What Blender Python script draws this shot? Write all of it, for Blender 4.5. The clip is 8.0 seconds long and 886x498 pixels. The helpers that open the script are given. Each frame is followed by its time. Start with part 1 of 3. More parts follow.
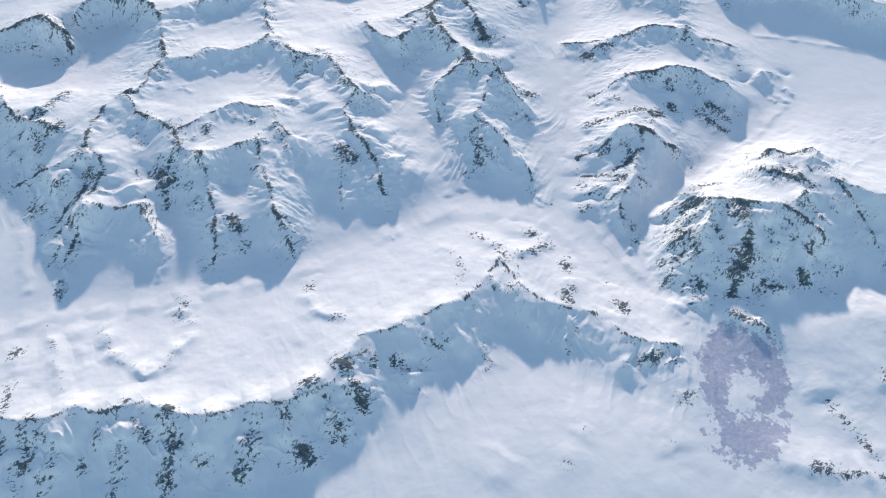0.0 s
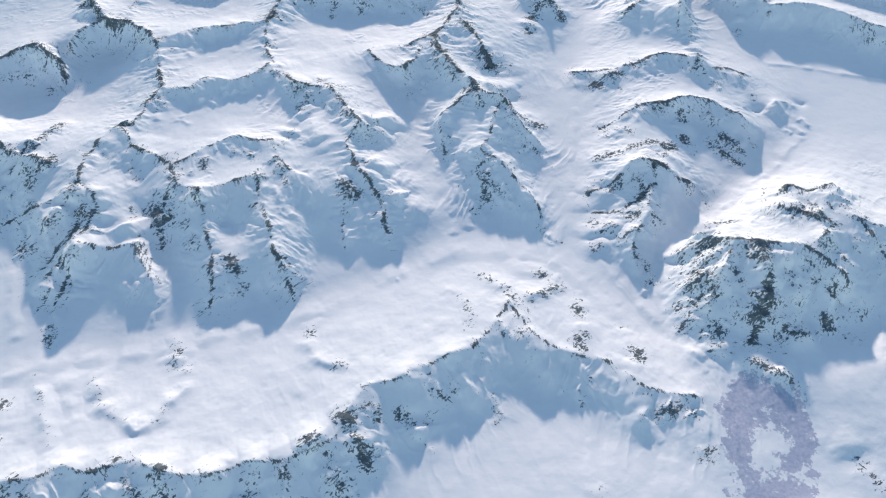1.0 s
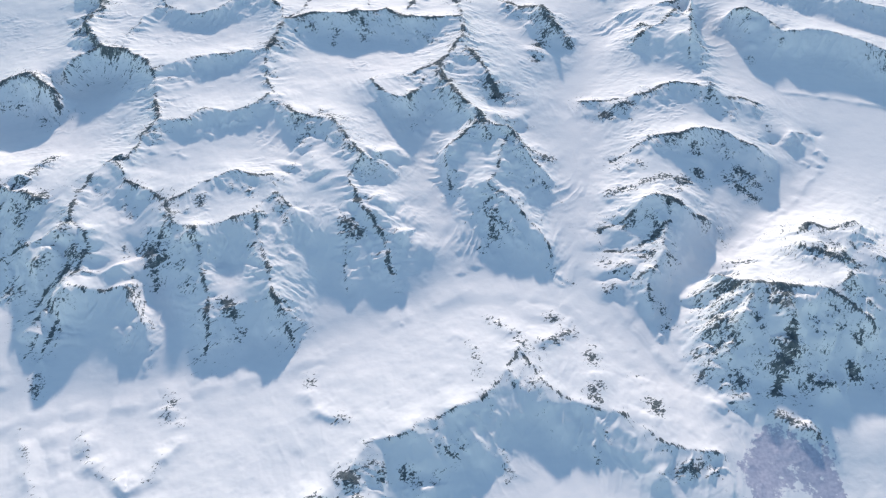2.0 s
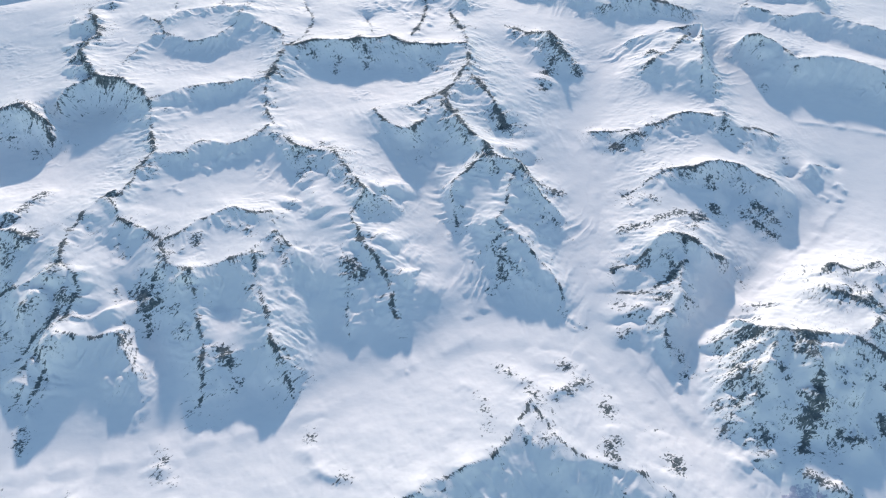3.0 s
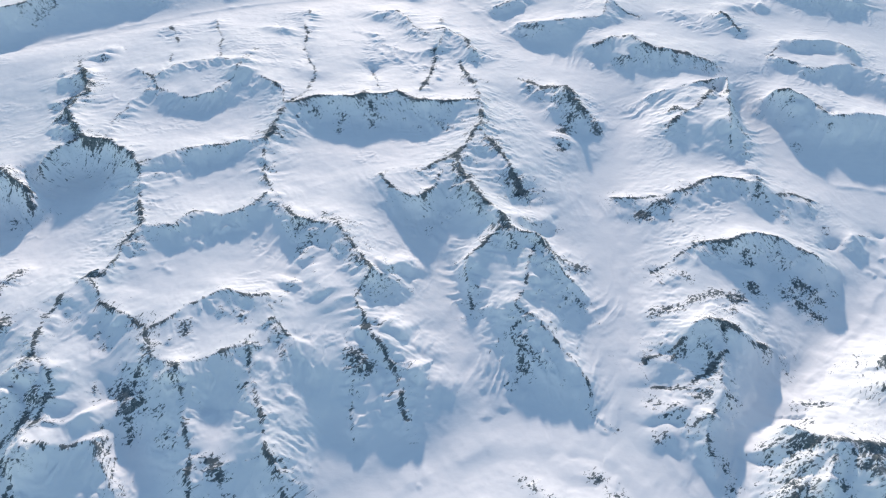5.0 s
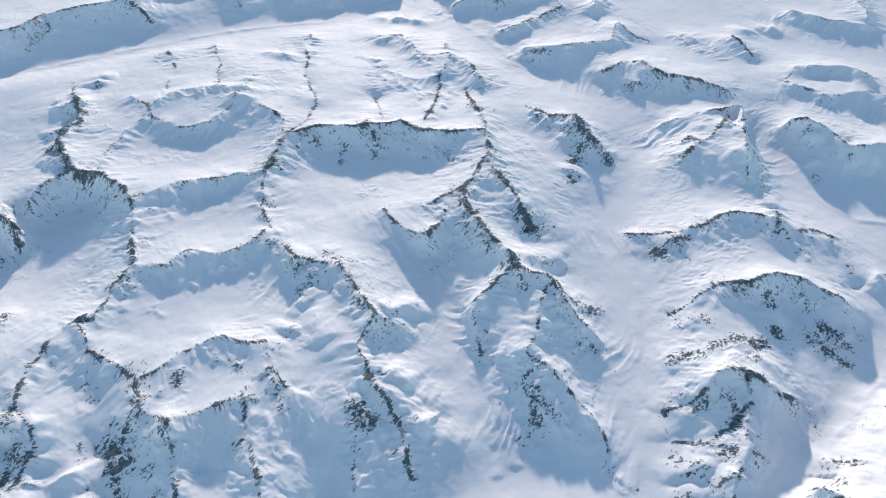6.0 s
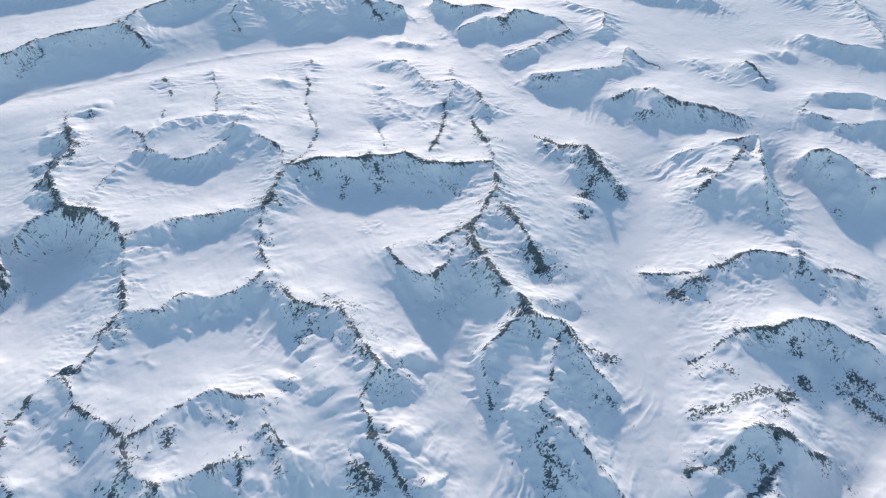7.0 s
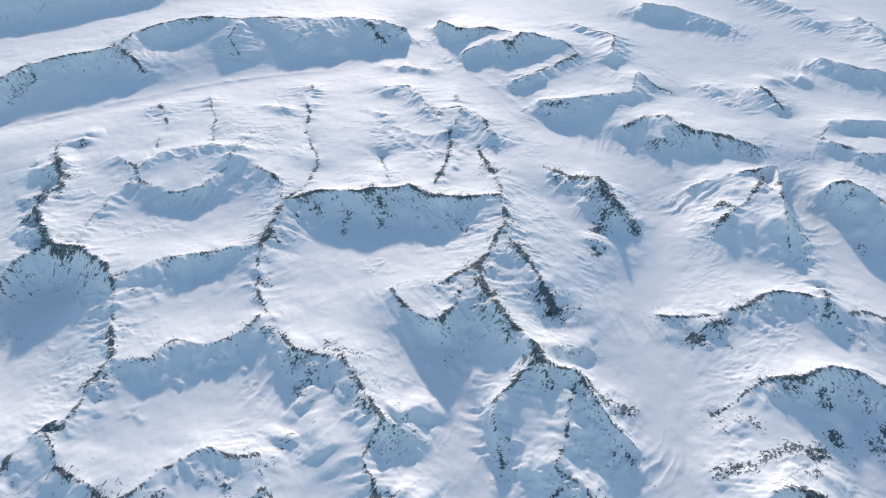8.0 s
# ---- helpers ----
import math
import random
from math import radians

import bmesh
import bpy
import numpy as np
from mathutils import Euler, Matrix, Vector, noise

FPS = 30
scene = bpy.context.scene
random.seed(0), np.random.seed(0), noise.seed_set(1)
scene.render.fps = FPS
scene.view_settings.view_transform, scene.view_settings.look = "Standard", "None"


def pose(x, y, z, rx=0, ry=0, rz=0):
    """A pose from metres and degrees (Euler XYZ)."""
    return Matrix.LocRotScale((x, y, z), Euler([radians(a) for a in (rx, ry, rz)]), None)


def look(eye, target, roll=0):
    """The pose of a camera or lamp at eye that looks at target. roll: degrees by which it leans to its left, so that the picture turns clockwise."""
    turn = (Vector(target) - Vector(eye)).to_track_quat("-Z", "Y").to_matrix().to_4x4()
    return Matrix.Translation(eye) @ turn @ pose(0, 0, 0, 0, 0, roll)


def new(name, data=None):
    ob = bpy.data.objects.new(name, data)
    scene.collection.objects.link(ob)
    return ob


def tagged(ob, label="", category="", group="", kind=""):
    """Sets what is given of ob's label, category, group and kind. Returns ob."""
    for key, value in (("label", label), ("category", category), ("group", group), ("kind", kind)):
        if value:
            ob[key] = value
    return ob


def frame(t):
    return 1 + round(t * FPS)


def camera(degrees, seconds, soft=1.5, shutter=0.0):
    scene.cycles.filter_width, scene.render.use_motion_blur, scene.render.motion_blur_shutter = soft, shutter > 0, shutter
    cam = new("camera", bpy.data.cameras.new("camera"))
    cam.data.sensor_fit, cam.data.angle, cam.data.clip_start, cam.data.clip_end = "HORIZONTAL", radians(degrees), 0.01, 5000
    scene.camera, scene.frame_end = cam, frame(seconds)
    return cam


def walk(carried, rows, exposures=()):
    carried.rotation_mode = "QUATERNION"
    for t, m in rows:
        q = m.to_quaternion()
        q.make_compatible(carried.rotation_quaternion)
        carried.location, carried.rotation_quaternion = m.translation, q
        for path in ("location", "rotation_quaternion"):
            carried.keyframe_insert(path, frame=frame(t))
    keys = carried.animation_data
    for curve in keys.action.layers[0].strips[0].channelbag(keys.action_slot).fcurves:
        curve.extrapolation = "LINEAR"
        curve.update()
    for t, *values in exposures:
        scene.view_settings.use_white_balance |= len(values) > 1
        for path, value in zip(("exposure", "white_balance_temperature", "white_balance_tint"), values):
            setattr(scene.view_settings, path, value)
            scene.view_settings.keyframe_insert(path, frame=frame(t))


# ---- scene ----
cam = camera(62.4, 8.0, soft=1.15)
METRES, EYE, TILT, LEAN, TURN = 282.0, 404.1, 0.0, 0.0, 0.0
ROWS = [
    (0.0, 0.0, 0.0, 0.0, 1.52, -47.98, -1.37),
    (0.5, -0.0098, 0.0574, -0.0035, 1.54, -47.53, -1.37),
    (1.0, -0.0187, 0.1149, -0.0072, 1.57, -47.06, -1.36),
    (1.5, -0.0284, 0.1725, -0.0117, 1.59, -46.58, -1.36),
    (3.0, -0.0572, 0.3489, -0.0249, 1.65, -45.14, -1.32),
    (3.5, -0.0668, 0.4096, -0.0289, 1.68, -44.69, -1.31),
    (4.0, -0.0769, 0.4703, -0.0333, 1.7, -44.22, -1.31),
    (4.5, -0.0871, 0.5318, -0.0372, 1.72, -43.76, -1.3),
    (6.0, -0.1187, 0.7202, -0.0517, 1.76, -42.37, -1.29),
    (6.5, -0.1291, 0.7844, -0.0555, 1.78, -41.93, -1.28),
    (7.0, -0.1403, 0.8533, -0.0593, 1.81, -41.47, -1.28),
    (7.5, -0.1509, 0.9188, -0.063, 1.83, -41.04, -1.27),
    (8.0, -0.1613, 0.9846, -0.0667, 1.86, -40.61, -1.27),
]
walk(cam, [(t, pose(0, 0, EYE, TILT, LEAN, TURN) @ pose(METRES * x, METRES * y, METRES * z, 90 + pitch, roll, yaw)) for t, x, y, z, yaw, pitch, roll in ROWS],
     [(0.0, 0.65, 6450, 11), (8.0, 0.58, 6450, 11)])
# Snow-covered mountains seen from a high aircraft, built at a reduced scale: about 400 m of flying height.

# ---- light ----
SUN_AZIMUTH, SUN_HEIGHT = 4.0, 14.5    # degrees from +y towards -x, degrees above the level
sun_way = Vector((-math.sin(radians(SUN_AZIMUTH)) * math.cos(radians(SUN_HEIGHT)),
                  math.cos(radians(SUN_AZIMUTH)) * math.cos(radians(SUN_HEIGHT)), math.sin(radians(SUN_HEIGHT))))
world = bpy.data.worlds.new("winter_sky")
scene.world = world
world.use_nodes = True
sky = world.node_tree.nodes.new("ShaderNodeTexSky")
sky.sky_type, sky.sun_disc = "NISHITA", False
sky.sun_elevation, sky.sun_rotation = radians(SUN_HEIGHT), radians(-SUN_AZIMUTH)
sky.altitude, sky.air_density, sky.dust_density, sky.ozone_density = 2500, 1.0, 0.0, 0.0
# colour multiplier on the sky, which turns the shaded snow teal
sky_tint = world.node_tree.nodes.new("ShaderNodeMix")
sky_tint.data_type, sky_tint.blend_type = "RGBA", "MULTIPLY"
sky_tint.inputs[0].default_value, sky_tint.inputs[7].default_value = 1.0, (0.93, 1.012, 1.0, 1)
world.node_tree.links.new(sky.outputs[0], sky_tint.inputs[6])
world.node_tree.links.new(sky_tint.outputs[2], world.node_tree.nodes["Background"].inputs[0])
world.node_tree.nodes["Background"].inputs[1].default_value = 0.15
sun = new("sun", bpy.data.lights.new("sun", "SUN"))
sun.data.energy, sun.data.angle, sun.data.color = 2.85, radians(2.0), (1.0, 0.84, 0.71)
sun.matrix_world = look(sun_way * 900, (0, 0, 0))


# ---- materials ----
def shader(name):
    m = bpy.data.materials.new(name)
    m.use_nodes = True
    nt = m.node_tree
    return m, nt, nt.nodes["Principled BSDF"]


def node(nt, kind, **sockets):
    n = nt.nodes.new(kind)
    for key, v in sockets.items():
        n.inputs[key].default_value = v
    return n


def ramp(nt, fac, stops):
    r = nt.nodes.new("ShaderNodeValToRGB")
    while len(r.color_ramp.elements) < len(stops):
        r.color_ramp.elements.new(0.5)
    for e, (p, c) in zip(r.color_ramp.elements, stops):
        e.position, e.color = p, (*c, 1)
    nt.links.new(fac, r.inputs[0])
    return r.outputs[0]


def arith(nt, op, a, b, clamp=False):
    n = nt.nodes.new("ShaderNodeMath")
    n.operation, n.use_clamp = op, clamp
    for i, v in enumerate((a, b)):
        if isinstance(v, (int, float)):
            n.inputs[i].default_value = v
        else:
            nt.links.new(v, n.inputs[i])
    return n.outputs[0]


def place_noise(nt, scale, detail=4.0, rough=0.55, stretch=None):
    """Noise by place in the world, scale in waves a metre."""
    geo = nt.nodes.new("ShaderNodeNewGeometry")
    src = geo.outputs["Position"]
    if stretch:
        mp = nt.nodes.new("ShaderNodeMapping")
        mp.inputs["Rotation"].default_value = (0, 0, radians(stretch[0]))
        mp.inputs["Scale"].default_value = stretch[1]
        nt.links.new(src, mp.inputs[0])
        src = mp.outputs[0]
    n = node(nt, "ShaderNodeTexNoise", Scale=scale, Detail=detail, Roughness=rough)
    nt.links.new(src, n.inputs["Vector"])
    return n.outputs["Fac"]


def blend(nt, fac, a, b):
    n = nt.nodes.new("ShaderNodeMix")
    n.data_type = "RGBA"
    for s, v in ((n.inputs[0], fac), (n.inputs[6], a), (n.inputs[7], b)):
        if isinstance(v, tuple):
            s.default_value = (*v, 1)
        else:
            nt.links.new(v, s)
    return n.outputs[2]


def relief(nt, bsdf, height, dist, strength):
    b = node(nt, "ShaderNodeBump", Strength=strength, Distance=dist)
    nt.links.new(height, b.inputs["Height"])
    nt.links.new(b.outputs[0], bsdf.inputs["Normal"])


def rock_colours(nt):
    n = place_noise(nt, 0.35, 6, 0.65)
    return ramp(nt, n, [(0.3, (0.085, 0.11, 0.12)), (0.5, (0.135, 0.16, 0.17)), (0.72, (0.23, 0.25, 0.26))])


def snow_material():
    """Wind-packed snow with bare rock wherever the mesh's attribute 'bare' says that it has blown clear."""
    m, nt, bsdf = shader("snow_and_rock")
    large = place_noise(nt, 0.012, 4)
    drift = place_noise(nt, 0.09, 5, 0.6, (20, (1.0, 2.2, 1.0)))
    snow = ramp(nt, arith(nt, "ADD", arith(nt, "MULTIPLY", large, 0.6), arith(nt, "MULTIPLY", drift, 0.4)),
                [(0.3, (0.80, 0.81, 0.83)), (0.5, (0.86, 0.86, 0.87)), (0.7, (0.90, 0.895, 0.89))])
    at = nt.nodes.new("ShaderNodeAttribute")
    at.attribute_name = "bare"
    bed = nt.nodes.new("ShaderNodeAttribute")
    bed.attribute_name = "bedding"
    mp = nt.nodes.new("ShaderNodeMapping")
    mp.inputs["Scale"].default_value = (0.55, 0.17, 1.0)
    nt.links.new(bed.outputs["Vector"], mp.inputs[0])
    strokes = node(nt, "ShaderNodeTexNoise", Scale=0.85, Detail=4.0, Roughness=0.65, Distortion=1.1)
    nt.links.new(mp.outputs[0], strokes.inputs["Vector"])
    speck = arith(nt, "ADD", arith(nt, "MULTIPLY", strokes.outputs["Fac"], 0.62), arith(nt, "MULTIPLY", place_noise(nt, 0.42, 4, 0.7), 0.38))
    bare = arith(nt, "ADD", at.outputs["Fac"], arith(nt, "MULTIPLY", arith(nt, "SUBTRACT", speck, 0.5), 4.6))
    bare = arith(nt, "MULTIPLY", arith(nt, "SUBTRACT", bare, 0.5), 5.0, True)
    bare = arith(nt, "MULTIPLY", bare, arith(nt, "MULTIPLY", arith(nt, "SUBTRACT", at.outputs["Fac"], 0.07), 9.0, True))
    # old blue-grey ice that shows through in one patch of the valley
    ice = nt.nodes.new("ShaderNodeAttribute")
    ice.attribute_name = "ice"
    clear = arith(nt, "ADD", ice.outputs["Fac"], arith(nt, "MULTIPLY", arith(nt, "SUBTRACT", place_noise(nt, 0.17, 5, 0.65), 0.5), 2.6))
    clear = arith(nt, "MULTIPLY", arith(nt, "MULTIPLY", arith(nt, "SUBTRACT", clear, 0.45), 6.0, True), arith(nt, "MULTIPLY", ice.outputs["Fac"], 4.0, True))
    snow = blend(nt, clear, snow, ramp(nt, place_noise(nt, 0.5, 4), [(0.35, (0.42, 0.44, 0.55)), (0.65, (0.55, 0.56, 0.66))]))
    nt.links.new(blend(nt, bare, snow, rock_colours(nt)), bsdf.inputs["Base Color"])
    rough = nt.nodes.new("ShaderNodeMapRange")
    rough.inputs[3].default_value, rough.inputs[4].default_value = 0.62, 0.9
    nt.links.new(bare, rough.inputs[0])
    nt.links.new(rough.outputs[0], bsdf.inputs["Roughness"])
    bsdf.inputs["Specular IOR Level"].default_value = 0.04
    fine = place_noise(nt, 0.22, 6, 0.6, (12, (1.0, 1.8, 1.0)))
    tall = arith(nt, "ADD", fine, arith(nt, "MULTIPLY", bare, 0.5))
    relief(nt, bsdf, tall, 1.6, 0.065)
    return m


def crag_material():
    m, nt, bsdf = shader("crag_rock")
    info = nt.nodes.new("ShaderNodeObjectInfo")
    col = blend(nt, arith(nt, "MULTIPLY", info.outputs["Random"], 0.5), rock_colours(nt), (0.12, 0.138, 0.155))
    nt.links.new(col, bsdf.inputs["Base Color"])
    bsdf.inputs["Roughness"].default_value = 0.92
    bsdf.inputs["Specular IOR Level"].default_value = 0.15
    relief(nt, bsdf, place_noise(nt, 0.9, 6, 0.7), 0.8, 0.8)
    return m


SNOW, CRAG = snow_material(), crag_material()


# ---- height of the land ----
def lattice(ix, iy, seed):
    h = (ix.astype(np.int64) * 374761393 + iy.astype(np.int64) * 668265263 + seed * 974634777) & 0x7FFFFFFF
    h = ((h ^ (h >> 13)) * 1274126177) & 0x7FFFFFFF
    return ((h ^ (h >> 16)) & 0xFFFF) / 32767.5 - 1.0


def wave(x, y, seed):
    """Smooth noise from -1 to 1 with one wave a unit."""
    ix, iy = np.floor(x), np.floor(y)
    fx, fy = x - ix, y - iy
    ux, uy = fx * fx * fx * (fx * (6 * fx - 15) + 10), fy * fy * fy * (fy * (6 * fy - 15) + 10)
    a, b = lattice(ix, iy, seed), lattice(ix + 1, iy, seed)
    c, d = lattice(ix, iy + 1, seed), lattice(ix + 1, iy + 1, seed)
    return (a + (b - a) * ux) * (1 - uy) + (c + (d - c) * ux) * uy


def waves(x, y, seed, octaves, fall=0.5):
    s, k, w = 0.0, 1.0, 0.0
    for i in range(octaves):
        s, w = s + k * wave(x * 2 ** i + 17.3 * i, y * 2 ** i - 9.1 * i, seed + i), w + k
        k *= fall
    return s / w


FLOOR = -27.0                      # level of the valley glaciers
SUN_SIDE = np.array((-math.sin(radians(12.0)), math.cos(radians(12.0))))   # roughly towards the sun: flanks are shaped smooth and lit this side, steep and shaded opposite
RIDGES = []

SPURS = []
BASINS = []
VALLEYS = []


def ridge(massif, spine, sunward, steep, bareness):
    """A crest line of a mountain: its spine in plan and height, how wide its sunward and its steep flank are, and how
    bare its rock is.
    """
    RIDGES.append((massif, np.array(spine, float), float(sunward), float(steep), float(bareness)))


def spur(massif, spine, height, sunward, steep, bareness):
    """A rib that stands out of a mountain's flank, higher than it by the height given."""
    SPURS.append((massif, np.array([(*p, height) for p in spine], float), float(sunward), float(steep), float(bareness)))


def basin(x, y, rx, ry, level):
    """A high snow basin, whose floor lies at that level."""
    BASINS.append((x, y, rx, ry, level))


def valley(level, half, line):
    """The bed of a glacier or gully: its level, half its width and its line in plan."""
    VALLEYS.append((float(level), float(half), np.array([(*p, 0) for p in line], float)))


valley(-26, 9, [(-380, 300), (-283, 319), (-251, 326), (-203, 336), (-154, 351), (-100, 374), (-50, 402), (0, 442), (29, 449), (69, 444), (107, 421), (138, 379), (163, 344)])
valley(-23, 8, [(0, 445), (-10, 491), (-20, 540), (-27, 588)])
valley(-26, 16, [(118, 411), (102, 455), (96, 511), (98, 556), (113, 622), (114, 699), (129, 779), (163, 850)])
valley(-24, 16, [(163, 850), (142, 899), (92, 942), (50, 964), (-1, 1036), (-50, 1109), (-82, 1167)])
valley(-26, 12, [(118, 411), (147, 392), (179, 438), (222, 494), (271, 539), (346, 620), (383, 703)])
valley(-26, 16, [(470, 700), (390, 717), (341, 727), (303, 762), (285, 822), (260, 866)])
valley(-25, 10, [(-300, 318), (-319, 370), (-348, 430), (-378, 462)])
valley(-25, 14, [(-349, 690), (-375, 674), (-391, 618), (-421, 580)])
valley(-6, 7, [(-125, 585), (-120, 522), (-112, 472)])
valley(-14, 7, [(-112, 456), (-110, 450)])
valley(-24, 9, [(-98, 425), (-103, 385)])
valley(-9, 7, [(-273, 492), (-258, 465)])
valley(-16, 7, [(-250, 448), (-246, 442)])
valley(-24, 8, [(-228, 418), (-215, 395), (-198, 366)])
valley(-17, 5, [(-178, 440), (-168, 425)])
valley(-27, 16, [(-640, 870), (-522, 928), (-426, 989), (-316, 1050), (-189, 1091), (-124, 1140), (-86, 1229)])
valley(-23, 9, [(57, 627), (75, 566), (88, 519), (91, 476)])
valley(-19, 8, [(-42, 640), (-49, 597), (-33, 534)])
valley(-16, 12, [(170, 340), (187, 302), (179, 266), (183, 219), (190, 150)])
valley(-10, 12, [(222, 308), (266, 309), (316, 326)])
valley(-19, 8, [(226, 592), (222, 560), (218, 530), (225, 508)])
valley(-20, 9, [(87, 750), (110, 761), (127, 803)])

basin(-185, 494, 62, 28, -8)
basin(-215, 576, 80, 48, -11)
basin(-240, 672, 70, 34, -12)
basin(-285, 765, 95, 32, -13)
basin(-222, 785, 34, 24, -13)
basin(-240, 872, 175, 88, -5)
basin(-150, 940, 200, 58, -15)
basin(-250, 935, 170, 48, -12)
basin(-120, 752, 75, 26, -18)
basin(-55, 765, 40, 22, -17)
basin(-60, 700, 70, 28, -9)
basin(-60, 865, 125, 65, -11)
basin(-20, 950, 110, 55, -20)
basin(-135, 660, 50, 34, -9)
basin(-400, 590, 100, 42, -24)
basin(-480, 850, 150, 92, -11)
basin(-460, 900, 150, 70, -16)
basin(180, 572, 40, 26, -6)
basin(215, 655, 85, 40, -15)
basin(240, 728, 80, 22, -20)
basin(205, 790, 34, 30, -6)
basin(262, 455, 50, 34, 3)
basin(460, 1150, 240, 150, -20)
basin(110, 1090, 90, 60, -16)
basin(115, 865, 60, 35, -22)
basin(25, 590, 42, 38, -16)
basin(-20, 640, 55, 42, -19)
basin(-40, 560, 40, 50, -20)
basin(85, 190, 125, 74, -16)
basin(195, 235, 60, 60, -13)
basin(208, 390, 42, 42, -6)
basin(140, 502, 32, 28, -13)
basin(270, 165, 125, 85, -10)
basin(290, 290, 95, 50, -11)


# front
ridge("front", [(-303, 218, -11), (-271, 218, -11), (-253, 216, -11), (-228, 224, -11), (-200, 227, -10), (-184, 235, -10), (-167, 225, -10), (-139, 225, -10), (-120, 235, -10), (-101, 239, -10), (-82, 243, -10), (-67, 256, -10), (-60, 276, -9), (-52, 292, -9), (-30, 297, -9), (-8, 311, -9), (19, 327, -9)], 105, 42, .5)
ridge("front", [(20, 327, -9), (33, 343, -11), (41, 368, -13), (60, 340, -13), (85, 323, -13), (113, 319, -14), (127, 303, -14), (147, 297, -13), (162, 294, -12)], 70, 36, .6)
spur("front", [(-236, 294), (-216, 269), (-193, 256), (-181, 265), (-173, 290), (-177, 311)], 2.8, 9, 3.5, 0.5)
spur("front", [(-95, 353), (-101, 345), (-100, 329), (-87, 313), (-64, 309)], 3.0, 10, 3.5, .8)
spur("front", [(24, 399), (39, 384), (48, 369)], 2.0, 12, 5, 1.0)
spur("front", [(57, 410), (73, 405), (84, 397)], 1.6, 12, 5, 1.0)
spur("front", [(59, 377), (74, 389), (84, 395)], 2.4, 12, 5, 1.0)
spur("front", [(7, 375), (14, 359), (17, 344)], 1.4, 9, 5, .7)
spur("front", [(89, 358), (97, 343)], 1.4, 9, 5, .9)
spur("front", [(-276, 298), (-255, 264), (-230, 227)], 1.8, 10, 4, .4)
spur("front", [(-288, 274), (-278, 246), (-271, 220)], 1.5, 10, 6, .9)
spur("front", [(89, 323), (97, 352), (97, 385)], 2.0, 14, 8, 1.2)
spur("front", [(123, 301), (132, 327), (124, 357)], 2.0, 14, 8, 1.2)
spur("front", [(-197, 231), (-194, 207), (-192, 175)], 5.4, 12, 8, 0.81)
spur("front", [(-168, 228), (-162, 208), (-161, 176)], 5.4, 12, 8, 1.22)
spur("front", [(-141, 227), (-143, 209), (-144, 177)], 6.1, 14, 9, 1.49)
spur("front", [(-117, 238), (-116, 210), (-122, 179)], 6.1, 12, 9, 1.35)
spur("front", [(-101, 245), (-95, 219), (-74, 200)], 5.4, 12, 8, 1.35)
spur("front", [(-83, 249), (-68, 240), (-63, 221)], 6.1, 14, 9, 1.49)
spur("front", [(-62, 270), (-54, 252), (-47, 242)], 5.4, 12, 8, 1.35)
spur("front", [(-25, 300), (-20, 267), (-11, 254)], 4.0, 12, 8, .5)
spur("front", [(118, 303), (129, 277), (151, 284), (163, 268), (164, 256)], 4.0, 14, 10, 1.3)
spur("front", [(4, 320), (16, 297), (34, 283)], 4.0, 12, 8, .3)
spur("front", [(59, 336), (65, 311), (74, 300)], 3.5, 10, 7, .4)
spur("front", [(-252, 220), (-257, 205), (-256, 173)], 5.4, 12, 8, 0.68)
spur("front", [(-226, 226), (-234, 202), (-231, 174)], 5.4, 12, 8, 0.68)

# rocky
ridge("rocky", [(188, 436, -4), (197, 426, 4), (209, 413, 9), (222, 415, 12), (230, 412, 13), (248, 416, 13), (261, 415, 13)], 60, 52, .85)
ridge("rocky", [(234, 413, 12), (230, 389, 8), (228, 371, 2), (221, 356, -4), (212, 340, -12)], 18, 14, 1.3)
ridge("rocky", [(207, 412, 9), (202, 395, 4), (194, 378, -4), (183, 357, -12), (172, 338, -18)], 24, 20, .35)
spur("rocky", [(201, 406), (188, 398), (173, 393)], 3.4, 12, 6, 1.2)
spur("rocky", [(198, 395), (185, 390), (171, 387)], 3.4, 12, 6, 1.0)
spur("rocky", [(192, 378), (180, 375), (166, 373)], 3.4, 12, 6, 1.0)
ridge("rocky", [(260, 461, 6), (273, 454, 8), (283, 446, 9), (285, 431, 10), (276, 421, 12)], 30, 16, 1.0)
ridge("rocky", [(274, 491, 2), (292, 485, 3), (302, 491, 4), (314, 496, 5), (317, 489, 6), (302, 472, 6), (304, 460, 5), (317, 453, 5), (324, 445, 4), (327, 433, 4)], 50, 26, 1.0)
ridge("rocky", [(262, 416, 12), (274, 407, 10), (285, 397, 7), (291, 391, 2), (284, 384, -6), (281, 374, -14)], 20, 24, 1.0)
spur("rocky", [(183, 423), (177, 411), (181, 395), (188, 381)], 8.4, 16, 12, .8)
spur("rocky", [(203, 414), (198, 387), (207, 358)], 7.0, 14, 10, .6)
spur("rocky", [(211, 462), (226, 459), (218, 443), (207, 444)], 4.5, 14, 9, .9)
ridge("rocky", [(326, 435, 4), (335, 413, -8), (342, 382, -16)], 22, 24, .9)
# crest running on out of view, added to throw shade on the ground south
ridge("rocky", [(317, 453, 5), (345, 438, 5), (385, 432, 4), (440, 425, 2), (500, 420, -4)], 40, 40, .4)
spur("rocky", [(236, 353), (246, 342), (269, 351), (271, 342)], 7.0, 14, 10, 1.0)

